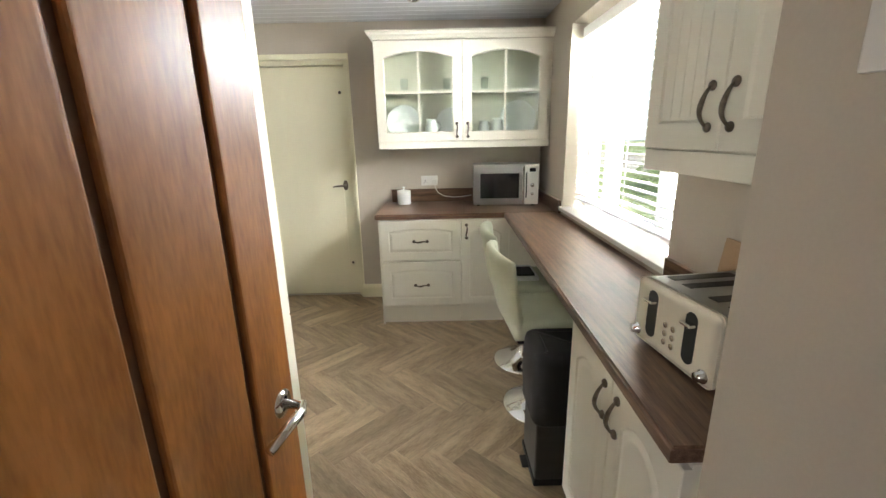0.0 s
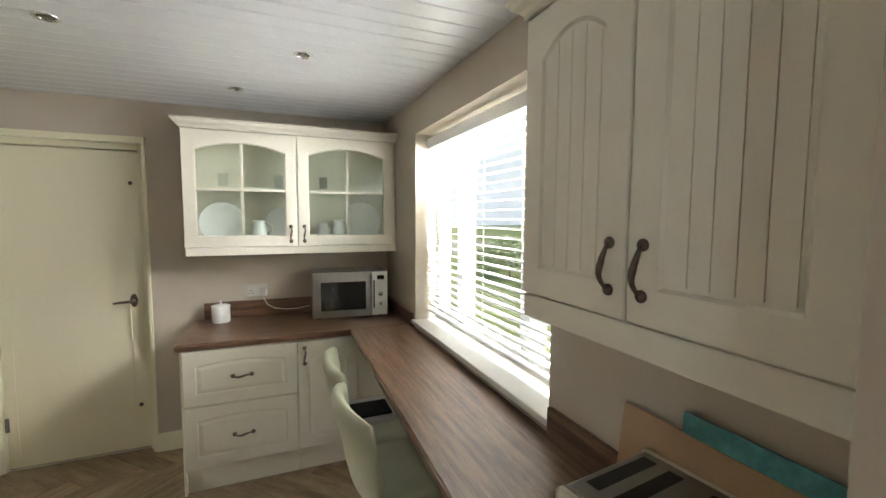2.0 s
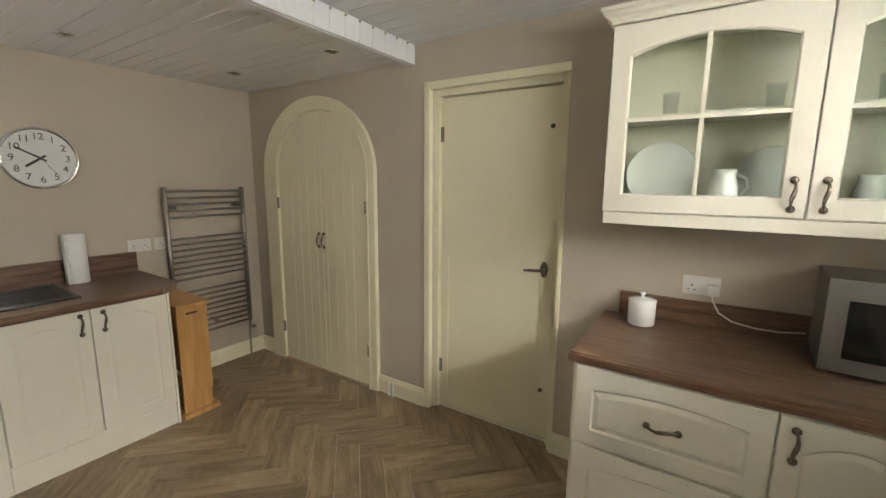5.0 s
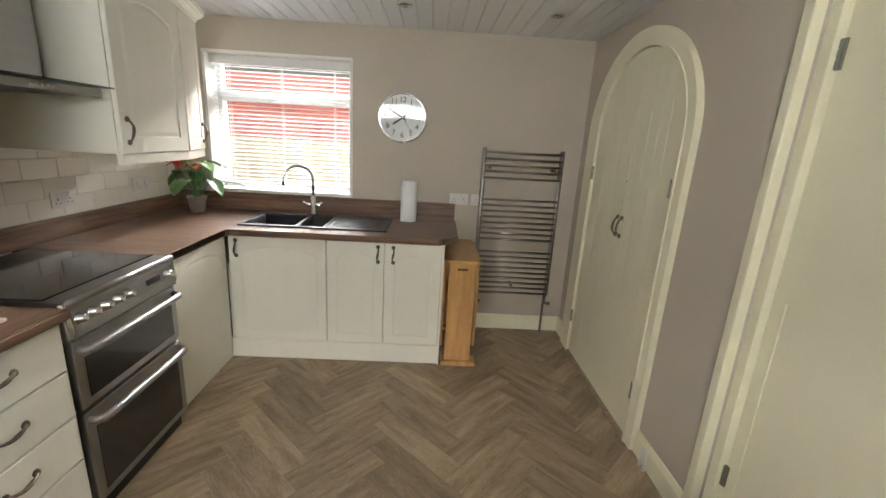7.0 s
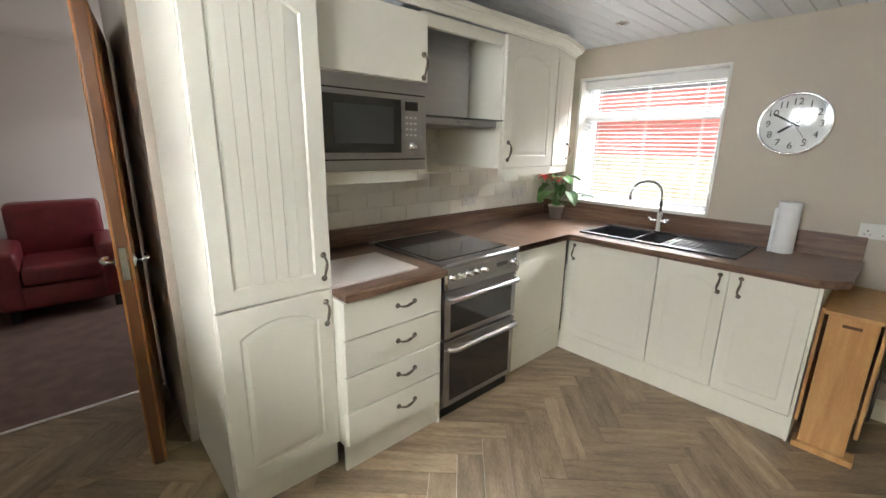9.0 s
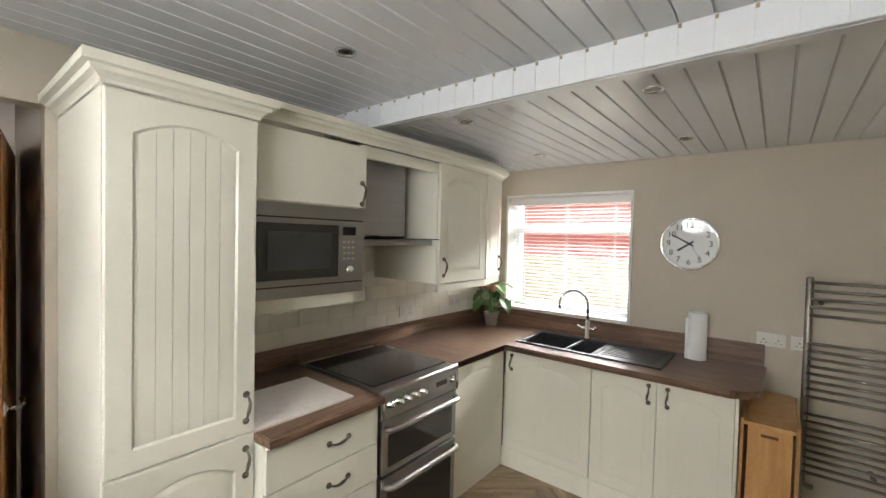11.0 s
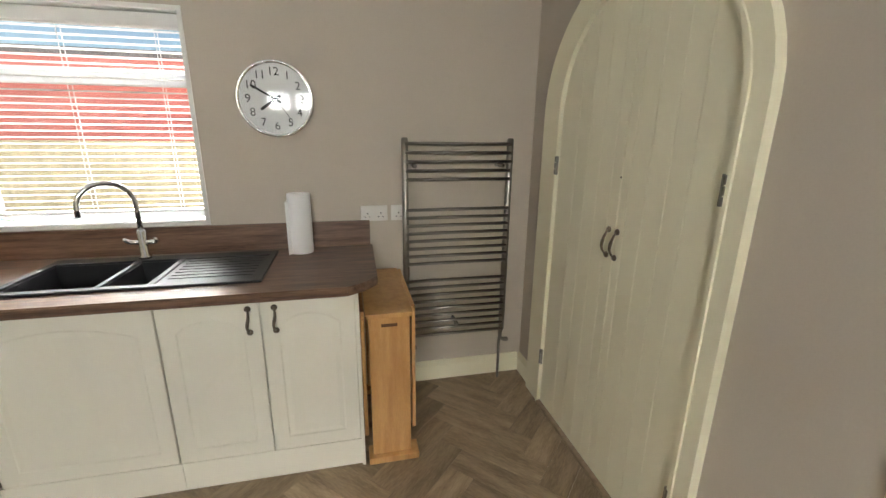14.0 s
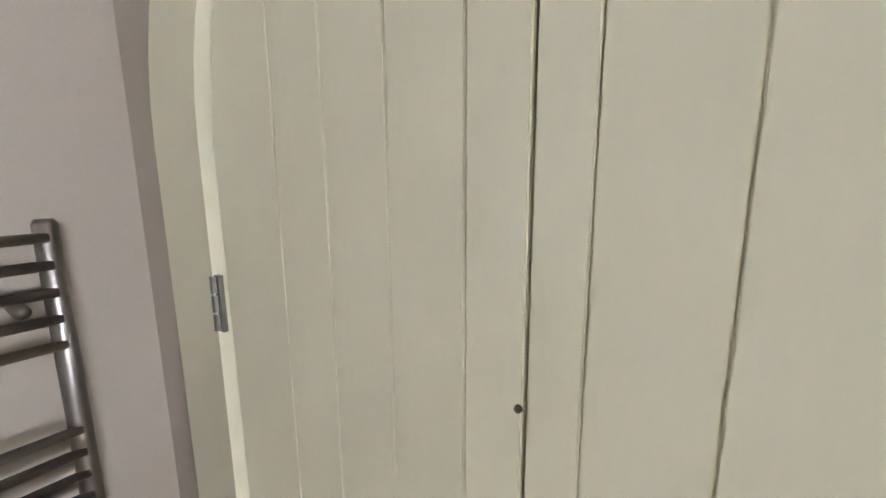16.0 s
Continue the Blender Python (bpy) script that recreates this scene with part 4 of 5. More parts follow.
u = thing("mixer_tap", (-3.01, 2.19, TOP), "chrome swan-neck mixer tap with two levers", "tap")
ty = 2.19
part("tap_body", lathe([(0, 0), (.028, 0), (.026, .012), (.019, .02), (.019, .13), (.013, .14), (0, .14)], (-3.01, ty, TOP + .012), 20), CHROME, u, "", True)
r, du, dv = .105, .5, -.866
neck = [(-3.01, ty, TOP + .14), (-3.01, ty, TOP + .26)] + arc((-3.01 + du * r, ty + dv * r, TOP + .27), r, math.pi, 0, 14, (du, dv, 0), (0, 0, 1)) + [(-3.01 + 2 * du * r, ty + 2 * dv * r, TOP + .235)]
part("swan_neck_spout", tube(neck, .011, 12), CHROME, u, "", True)
for s in (-1, 1):
    part("tap_lever", tube([(-3.01, ty, TOP + .09), (-3.01, ty + s * .05, TOP + .09), (-3.01, ty + s * .062, TOP + .095), (-2.985, ty + s * .064, TOP + .11)], [.011, .011, .011, .008], 10), CHROME, u, "", True)

# ---- things on the north worktop ----
u = thing("microwave_oven", (.86, 3.98, TOP), "silver countertop microwave with a dark window and white controls", "microwave")
part("body", box(-.262, .01, .012, .262, .29, .335, .006), BRIGHTSTEEL, u)
part("face", box(-.262, -.006, .012, .262, .012, .335, .004), BRIGHTSTEEL, u)
part("door_glass", box(-.205, -.010, .065, .105, -.005, .265, .004), BLACKGLASS, u)
part("control_panel", box(.150, -.012, .016, .258, -.005, .331, .003), SWITCH, u)
part("display", box(.185, -.015, .275, .235, -.0115, .305, .001), BLACKGLASS, u)
part("door_bar", box(.128, -.034, .03, .145, -.012, .318, .004), CHROME, u)
part("door_bar_slot", box(.158, -.0135, .07, .168, -.0115, .27), BLACK, u)
part("knob", lathe([(0, .016), (.014, .014), (.018, 0)], m=facing("-y", (.210, -.012, .17)), seg=20), CHROME, u, "", True)
part("knob", lathe([(0, .012), (.010, .010), (.013, 0)], m=facing("-y", (.210, -.012, .10)), seg=20), CHROME, u, "", True)
for x in (-.22, .22):
    for y in (.04, .25):
        part("foot", lathe([(0, 0), (.014, 0), (.014, .013), (0, .013)], (x, y, 0), 12), BLACK, u)
for ob in u.children:
    ob.data.transform(Matrix.Translation(u.location))       # local parts back about their base
u.matrix_basis = pose(.86, 3.855, TOP, 0, 0, -4)

u = thing("lidded_jar", (.015, 4.07, TOP), "small white ceramic jar with a knobbed lid", "jar")
part("jar", lathe([(0, 0), (.054, 0), (.058, .006), (.058, .105), (.055, .110), (0, .110)], (.015, 4.07, TOP), 28), WHITE, u, "", True)
part("lid", lathe([(.060, .110), (.060, .116), (.03, .124), (.008, .126), (.006, .134), (.012, .143), (.008, .150), (0, .151)], (.015, 4.07, TOP), 28), WHITE, u, "", True)


def socket(way, at, w=.146, h=.086, rockers=2, label="white double electric socket on the wall"):
    m = facing(way, at)
    s = thing("wall_socket", at, label, "socket", "wall sockets")
    bm = box(-w / 2, -h / 2, 0, w / 2, h / 2, .008, .003)
    part("plate", (bm.transform(m), bm)[1], SWITCH, s)
    for k in range(rockers):
        c = (k - (rockers - 1) / 2) * w / max(rockers, 1)
        bm = box(c - .006, .012, .008, c + .006, .032, .011, .001)
        part("rocker", (bm.transform(m), bm)[1], SWITCH, s)
        bm = box(c - .003, -.005, .0078, c + .003, .004, .0084)
        for d in (-.012, .012):
            box(c + d - .004, -.022, .0078, c + d + .004, -.018, .0084, bm=bm)
        part("pin_slots", (bm.transform(m), bm)[1], INK, s)
    return s


socket("-y", (.235, NORTH - .001, 1.085))
socket("+x", (WEST + .001, 3.285, 1.075), label="white double socket on the wall beside the towel radiator")
socket("+x", (WEST + .001, 3.42, 1.075), .086, .086, 1, "white single switched outlet beside the worktop end")
u = thing("power_cable", (.3, 4.16, 1.08), "white mains plug and cable running to the microwave", "cable")
part("plug", box(.255, NORTH - .055, 1.055, .305, NORTH - .012, 1.10, .008), SWITCH, u)
part("cord", tube([(.28, NORTH - .05, 1.056), (.285, NORTH - .055, 1.03), (.31, NORTH - .06, .985), (.36, NORTH - .06, .955), (.44, NORTH - .06, .942), (.52, NORTH - .07, .945), (.60, NORTH - .08, .96)], .0035, 8), SWITCH, u, "", True)

# ---- under and on the breakfast bar ----
stool = thing("bar_stool", (0, 0, 0), "pale green leatherette bar stool on a chrome trumpet base", "stool", "stools at the bar")
part("base", lathe([(0, 0), (.192, 0), (.195, .006), (.185, .014), (.13, .026), (.075, .05), (.045, .085), (.034, .13), (.032, .15), (0, .15)], seg=40), CHROME, stool, "", True)
part("gas_column", lathe([(.024, .15), (.024, .40), (.03, .402), (.03, .46), (0, .46)], seg=20), CHROME, stool, "", True)
part("column_collar", lathe([(.034, .36), (.036, .365), (.036, .40), (.03, .405), (0, .405)], seg=20), BLACK, stool, "", True)
part("foot_ring", tube([(0, -.03, .26)] + [p for p in arc((.10, 0, .25), .125, math.pi * 1.15, math.pi * 2.85, 18, (1, 0, 0), (0, 1, 0))] + [(0, .03, .26)], .010, 10), CHROME, stool, "", True)
part("seat_plate", box(-.10, -.09, .46, .10, .09, .485, .004), BLACK, stool)
part("seat_rim", box(-.185, -.195, .483, .205, .195, .505, .008), CHROME, stool)
bm = box(-.195, -.205, .503, .215, .205, .60, .035, seg=4)
part("seat", bm, FABRIC, stool, "", True)
prof = [(-.17, .535), (-.155, .60), (-.172, .66), (-.180, .70), (-.205, .745), (-.222, .79), (-.218, .815), (-.232, .845), (-.240, .885), (-.250, .915), (-.270, .925), (-.288, .912), (-.290, .88), (-.272, .82), (-.268, .78), (-.256, .73), (-.245, .66), (-.225, .58), (-.205, .545)]
bm = bmesh.new()
ring_prev = None
for k in range(13):
    s = -1 + k / 6
    sq = (1 - abs(s) ** 5) ** .5 if abs(s) < 1 else .02
    cx, cz = -.215, .735
    ring = [bm.verts.new((cx + (px - cx) * (.45 + .55 * sq) + .03 * s * s, s * .205, cz + (pz - cz) * (.90 + .10 * sq))) for px, pz in prof]
    if ring_prev:
        for i in range(len(prof)):
            bm.faces.new((ring_prev[i], ring_prev[(i + 1) % len(prof)], ring[(i + 1) % len(prof)], ring[i]))
    else:
        bm.faces.new(ring)
    ring_prev = ring
bm.faces.new(ring_prev)
part("backrest", bm, FABRIC, stool, "", True)
part("height_lever", tube([(.02, -.06, .465), (.04, -.19, .45), (.05, -.23, .44)], .005, 8), CHROME, stool, "", True)
stool.matrix_basis = pose(.85, 2.50, 0, 0, 0, 4)
copy_thing(stool, pose(.86, 2.98, 0, 0, 0, -3))
tagged(part("magazine", box(.72, 2.87, .601, .92, 3.13, .622, .003), [PAPER]), "white magazine lying on the far stool", "magazine")
tagged(part("tablet", box(.70, 2.90, .6225, .90, 3.06, .634, .003), BLACK), "black tablet lying on a magazine", "tablet")

u = thing("pedal_bin", (.84, 2.03, 0), "dark steel kitchen bin with a black lid", "bin")
part("body", box(.708, 1.943, .02, .977, 2.187, .36, .012), DARKSTEEL, u, "dark brushed steel body")
bm = bmesh.new()
rings = []
for z, e in ((.30, .002), (.315, .010), (.46, .014), (.585, .010), (.612, .002), (.622, -.012), (.624, -.05)):
    ring = []
    for cx, cy, a0 in ((.985 - .04, 2.195 - .04, 0), (.70 + .04, 2.195 - .04, 90), (.70 + .04, 1.935 + .04, 180), (.985 - .04, 1.935 + .04, 270)):
        for k in range(5):
            t = radians(a0 + 22.5 * k)
            ring.append(bm.verts.new((cx + (.04 + e) * math.cos(t), cy + (.04 + e) * math.sin(t), z)))
    rings.append(ring)
for p, q in zip(rings, rings[1:]):
    for k in range(len(p)):
        bm.faces.new((p[k], p[(k + 1) % len(p)], q[(k + 1) % len(p)], q[k]))
bm.faces.new(rings[0])
bm.faces.new(rings[-1])
part("lid", bm, BLACK, u, "tall rounded black plastic hood", True)
part("foot_rim", box(.702, 1.937, 0, .983, 2.193, .03, .006), BLACK, u)
part("pedal", box(.672, 2.03, .012, .706, 2.10, .022, .003), BLACK, u)

u = thing("toaster", (1.03, 1.40, TOP), "cream four-slice toaster with chrome knobs and dark slots", "toaster")
L0 = Matrix.Translation(u.location)
def tpart(name, bm, m, label="", smooth=False):
    return part(name, (bm.transform(L0), bm)[1], m, u, label, smooth)
tpart("body", box(-.125, -.143, .014, .13, .143, .178, .012), BLACK, "dark side panels")
tpart("top_plate", box(-.128, -.138, .170, .132, .138, .186, .007), STEEL)
bm = box(-.150, -.146, .012, -.122, .146, .188, .022, seg=4)
tpart("front_panel", bm, ENAMEL, "", True)
bm = box(.118, -.146, .012, .145, .146, .188, .012)
tpart("back_panel", bm, ENAMEL)
for y in (-.105, -.045, .045, .105):
    tpart("bread_slot", box(-.085, y - .016, .1862, .10, y + .016, .1872), INK)
for y in (-.068, .072):
    out = [(y + .019 * math.cos(a), .105 + (.045 if math.sin(a) > 0 else -.045) + .019 * math.sin(a)) for a in np.linspace(0, 2 * math.pi, 24, False)]
    tpart("lever_slot", prism([(p, q) for p, q in out], .149, .1515, Matrix(((0, 0, -1, 0), (1, 0, 0, 0), (0, 1, 0, 0), (0, 0, 0, 1)))), INK)
    tpart("lever", box(-.170, y - .017, .138, -.150, y + .017, .146, .003), CHROME)
for y in (-.122, .124):
    tpart("browning_knob", lathe([(.016, 0), (.016, .004), (.012, .006), (.011, .018), (0, .020)], m=facing("-x", (-.150, y, .040)), seg=18), CHROME, "", True)
for y in (-.014, .014):
    for z in (.055, .078, .101):
        tpart("button", lathe([(.008, 0), (.008, .003), (0, .004)], m=facing("-x", (-.150, y, z)), seg=12), CHROME)
u.matrix_basis = pose(1.035, 1.43, TOP, 0, 0, 7)
bm = box(-.005, -.27, 0, .005, .27, .255, .001)
bm.transform(pose(1.155, 1.41, TOP + .001, 0, 7, 0))
tagged(part("chopping_board", bm, CARD), "brown hardboard chopping board leaning on the wall", "board")
bm = box(-.004, -.17, 0, .004, .17, .30, .001)
bm.transform(pose(1.166, 1.35, TOP + .001, 0, 4.5, 0))
tagged(part("glass_board", bm, TEAL), "teal patterned glass board leaning behind the brown one", "board")

# ---- things on the south and west worktops ----
tagged(part("worktop_saver", box(-1.10, 1.40, TOP + .0005, -.625, 1.785, TOP + .012, .004), WORKBOARD), "pale stone-effect board lying on the worktop", "board")

u = thing("paper_towel_roll", (-3.03, 2.905, TOP), "white kitchen paper roll standing on the worktop", "paper towel")
part("roll", lathe([(.018, 0), (.055, 0), (.057, .004), (.057, .301), (.055, .305), (.018, .305), (.018, 0)], (-3.03, 2.905, TOP), 36), PAPER, u, "", True)
bm = bmesh.new()
pts = [(-3.03 + .0585 * math.cos(a), 2.905 + .0585 * math.sin(a)) for a in np.linspace(-2.6, -1.3, 8)] + [(-2.985, 2.86), (-2.977, 2.845)]
prism(pts + [(x + .0012, y - .0008) for x, y in reversed(pts)], TOP + .002, TOP + .27, bm=bm)
part("loose_sheet", bm, PAPER, u)
part("core", lathe([(.0165, .001), (.0175, .001), (.0175, .289), (.0165, .289), (.0165, .001)], (-3.03, 2.905, TOP), 20), CARD, u, "brown card core")

u = thing("potted_plant", (-2.955, 1.365, TOP), "leafy green plant with red flowers in a grey pot", "plant")
PX, PY = -2.955, 1.365
part("pot", lathe([(0, 0), (.045, 0), (.062, .10), (.066, .102), (.066, .118), (.059, .118), (.056, .10), (0, .10)], (PX, PY, TOP), 24), POT, u, "", True)
rng = random.Random(4)


def leaf_mesh(L, W):
    own = bmesh.new()
    mid, lft, rgt = [], [], []
    for k in range(7):
        s = k / 6
        w = W * math.sin(math.pi * min(1, .18 + .82 * s)) ** .8 * (1.0 if s < 1 else 0)
        z = -.35 * L * s * s
        mid.append(own.verts.new((s * L, 0, z)))
        lft.append(own.verts.new((s * L - .12 * L * (1 - s), w, z + .25 * w)))
        rgt.append(own.verts.new((s * L - .12 * L * (1 - s), -w, z + .25 * w)))
    for k in range(6):
        own.faces.new((mid[k], mid[k + 1], lft[k + 1], lft[k]))
        own.faces.new((mid[k], rgt[k], rgt[k + 1], mid[k + 1]))
    g = bmesh.ops.extrude_face_region(own, geom=own.faces[:])
    for v in [e for e in g["geom"] if isinstance(e, bmesh.types.BMVert)]:
        v.co.z += .0012
    return own


for k in range(17):
    a = k * 2.4 + rng.uniform(-.3, .3)
    r, h = .05 + .15 * (k % 5) / 4 + .02 * rng.random(), .37 - .19 * (k % 5) / 4 + .05 * rng.random()
    if math.sin(a) < -.3:
        r *= .75
    tip = Vector((PX + r * .8 * math.cos(a), PY + r * math.sin(a), TOP + h))
    part("stem", tube([(PX + .01 * math.cos(a), PY + .01 * math.sin(a), TOP + .095), (PX + .4 * r * math.cos(a), PY + .45 * r * math.sin(a), TOP + .65 * h), tip], .0028, 6), LEAF, u)
    bm = leaf_mesh(.105 + .05 * rng.random(), .040 + .014 * rng.random())
    bm.transform(Matrix.Translation(tip) @ pose(0, 0, 0, 0, rng.uniform(-12, 35), math.degrees(a)))
    part("leaf", bm, LEAF, u)
for dx, dy, h in ((.06, .01, .475), (.13, -.05, .36), (.13, .07, .35), (.14, .01, .41), (.11, .04, .44)):
    tip = Vector((PX + dx, PY + dy, TOP + h))
    part("flower_stem", tube([(PX, PY, TOP + .1), tip], .0022, 6), LEAF, u)
    bm = bmesh.new()
    for j in range(9):
        p = leaf_mesh(.062, .026)
        p.transform(Matrix.Translation(tip) @ pose(0, 0, 0, 0, -25 + 30 * (j % 2), 40 * j))
        join(bm, p)
    part("flower", bm, PETAL, u, "red flower")

# ---- west wall ----
u = thing("wall_clock", (WEST, 2.828, 1.654), "round white wall clock with black numerals and a silver rim", "clock")
m = facing("+x", (WEST + .002, 2.828, 1.654))
part("rim", lathe([(0, 0), (.170, 0), (.180, .012), (.180, .03), (.172, .038), (.166, .036), (.164, .020), (0, .020)], m=m, seg=56), CHROME, u, "silver rim", True)
part("dial", lathe([(0, .0205), (.163, .0205), (.163, .022), (0, .022)], m=m, seg=56), PAPER, u)
for n in range(1, 13):
    cu = bpy.data.curves.new("numeral", "FONT")
    cu.body, cu.size, cu.align_x, cu.align_y, cu.extrude = str(n), .054, "CENTER", "CENTER", .0005
    ob = new("numeral", cu)
    me = bpy.data.meshes.new_from_object(ob.evaluated_get(bpy.context.evaluated_depsgraph_get()))
    bpy.data.objects.remove(ob)
    a = math.radians(90 - 30 * n)
    bm = bmesh.new()
    bm.from_mesh(me)
    bm.transform(m @ Matrix.Translation((.125 * math.cos(a), .125 * math.sin(a), .0228)))
    part("numeral", bm, INK, u)
for name, deg, L, w in (("hour_hand", 90 - 7.83 * 30, .085, .0065), ("minute_hand", 90 - 50 * 6, .125, .0048), ("second_hand", 90 - 24 * 6, .13, .001)):
    bm = box(-.03, -w, .024, L, w, .0255, .0003)
    bm.transform(m @ pose(0, 0, 0, 0, 0, deg))
    part(name, bm, INK, u)
part("hub", lathe([(.008, .024), (.008, .028), (0, .028)], m=m, seg=14), INK, u)
part("glass", lathe([(0, .032), (.165, .032), (.165, .033), (0, .033)], m=m, seg=48), CLOCKGLASS, u).visible_shadow = False

u = thing("towel_radiator", (-3.07, 3.75, .33), "chrome ladder towel radiator fixed to the wall", "radiator")
RX, RY0, RY1 = -3.06, 3.450, 4.036
for y in (RY0, RY1):
    part("upright_rail", tube([(RX, y, .33), (RX, y, .34), (RX, y, 1.472), (RX, y, 1.480)], [.014, .018, .018, .013], 14), RADCHROME, u, "", True)
bars = [1.450 - .047 * k for k in range(5)] + [1.098 - .0440 * k for k in range(8)] + [.686 - .0425 * k for k in range(9)]
for z in bars:
    part("bar", tube([(RX + .013, RY0, z), (RX + .013, RY1, z)], .0092, 12), RADCHROME, u, "", True)
for y, z in ((RY0 + .05, 1.335), (RY1 - .05, 1.335), ((RY0 + RY1) / 2, .41)):
    part("wall_bracket", tube([(WEST, y, z), (RX + .028, y, z)], .012, 12), RADCHROME, u, "", True)
for y in (RY0 + .005, RY1 - .005):
    part("valve", tube([(RX, y, .33), (RX, y, .275), (RX, y + .03, .262), (RX, y + .05, .262)], [.012, .012, .014, .014], 12), RADCHROME, u, "", True)
    part("pipe", tube([(RX, y - .005, .275), (RX, y - .005, .0)], .0085, 10), RADCHROME, u, "", True)

u = thing("folding_table", (-2.8, 3.3, 0), "varnished pine drop-leaf table folded flat beside the cabinet", "table")
part("end_board", box(-2.525, 3.209, .03, -2.505, 3.389, .735, .003), PINE, u)
part("end_board", box(-3.09, 3.209, .03, -3.07, 3.389, .735, .003), PINE, u)
part("foot_rail", box(-2.570, 3.189, 0, -2.475, 3.424, .032, .004), PINE, u)
part("foot_rail", box(-3.094, 3.189, 0, -3.03, 3.424, .032, .004), PINE, u)
part("stretcher", box(-3.07, 3.284, .14, -2.525, 3.304, .20, .003), PINE, u)
part("top", box(-3.094, 3.194, .742, -2.470, 3.399, .762, .003), PINE, u)
part("hanging_leaf", box(-3.094, 3.402, .12, -2.550, 3.420, .755, .003), PINE, u)
part("hanging_leaf", box(-3.094, 3.176, .12, -2.530, 3.192, .755, .003), PINE, u)
# flat dark patch painting the shaded inside of the slot
part("finger_slot", box(-2.505, 3.264, .685, -2.504, 3.334, .70, .0), OAKSHADE, u)

# ---- wall tiles behind the cooker ----
backing = structure("tile_backing", box(WEST + .003, SOUTH + .0005, TOP + .06, TX0 - .002, SOUTH + .0025, 1.62), GROUT, "pale grout bed of the tiled splashback", "trim")
tile = None
for row in range(6):
    z0 = TOP + .112 + row * .1
    if z0 > 1.60:
        break
    x = WEST + .006 - (.1 if row % 2 else 0)
    while x < TX0 - .02:
        a, b = max(x, WEST + .006), min(x + .2, TX0 - .004)
        if b - a > .03:
            part("tile", box(a + .0012, SOUTH + .0025, z0 + .0012, b - .0012, SOUTH + .0085, min(z0 + .1, 1.62) - .0012, .0018, seg=1), TILE, backing)
        x += .2
socket("+y", (-2.12, SOUTH + .009, 1.10), label="white double socket on the tiled splashback")
socket("+y", (-2.72, SOUTH + .009, 1.12), label="white double socket on the tiles near the window")

# ---- ceiling spots and switch ----
def spot(x, y, z):
    s = thing("ceiling_spotlight", (x, y, z), "recessed chrome ceiling spotlight, switched off", "spotlight", "ceiling spotlights")
    part("bezel", lathe([(.041, .0), (.043, -.004), (.038, -.009), (.030, -.006), (.028, .004), (.041, .004), (.041, .0)], (x, y, z), 28), CHROME, s, "", True)
    part("lamp", lathe([(0, -.003), (.012, -.004), (.028, -.002), (.028, .003), (0, .003)], (x, y, z), 20), BLACKGLASS, s, "", True)


for x, y in ((-.41, 2.96), (.505, 2.97), (.175, 3.655), (-.875, 1.97)):
    spot(x, y, HIGH)
for x, y in ((-2.59, 1.96), (-2.58, 2.86), (-2.59, 3.755), (-1.61, 2.015), (-1.648, 2.893), (-1.64, 3.76)):
    spot(x, y, LOW)
u = thing("wall_switch", (HALL_E, .893, 1.582), "white wall control plate with a dark sensor", "switch")
m = facing("-x", (HALL_E - .0005, .893, 1.582))
bm = box(-.045, -.065, 0, .045, .065, .012, .004)
part("plate", (bm.transform(m), bm)[1], SWITCH, u)
part("sensor", lathe([(.007, .012), (.006, .016), (0, .017)], m=m @ Matrix.Translation((-.025, .02, 0)), seg=14), INK, u)

# ---- pipe stubs at the pier ----
u = thing("pipe_stubs", (-1.6, NORTH - .03, 0), "two short white painted pipes in front of the skirting", "pipe")
for x in (-1.60, -1.565):
    part("pipe", tube([(x, NORTH - .032, 0), (x, NORTH - .032, .085), (x, NORTH - .02, .10)], .008, 10), TRIMW, u, "", True)

# ---- the dim lounge seen past the open door ----
structure("threshold_strip", box(HALL_W, .395, 0, HALL_E, .42, .006, .002), TRIMW, "pale metal threshold strip", "trim")
u = thing("armchair", (.25, -1.75, 0), "dark red leather armchair in the dim lounge", "armchair")
LEATHER = mat("dark_red_leather", (.17, .025, .03), .4, vary=.2, scale=9, fine=150, bump=.2)
part("seat_base", box(-.12, -2.15, .10, .62, -1.40, .30, .03), LEATHER, u, "", True)
part("seat_cushion", box(-.02, -2.05, .30, .52, -1.38, .46, .05, seg=4), LEATHER, u, "", True)
part("backrest", box(-.10, -2.30, .28, .60, -2.06, .92, .07, seg=4), LEATHER, u, "", True)
for x in (-.16, .52):
    part("armrest", box(x, -2.2, .10, x + .17, -1.38, .60, .06, seg=4), LEATHER, u, "", True)
for x in (-.10, .58):
    for y in (-2.1, -1.46):
        part("foot", box(x, y, 0, x + .05, y + .05, .10, .004), BLACK, u)

# ---- outdoors ----
structure("ground", boxes([(-90, -90, -.4, 120, 90, -.25)]), GRASS, "grass around the house", "ground")
# emissive panel 60 m out, in place of bright sky
structure("backdrop", boxes([(60, -160, -2, 60.5, 220, 60)]), SKYGLOW, "glowing pale panel standing in for the overcast sky", "backdrop")
structure("road", boxes([(9, -60, -.25, 15, 80, -.235)]), PALESTONE, "pale tarmac road beyond the lawn", "road")
structure("patio", boxes([(-7.2, -3, -.25, -3.5, 7, -.22)]), PALESTONE, "pale paved yard outside the sink window", "ground")


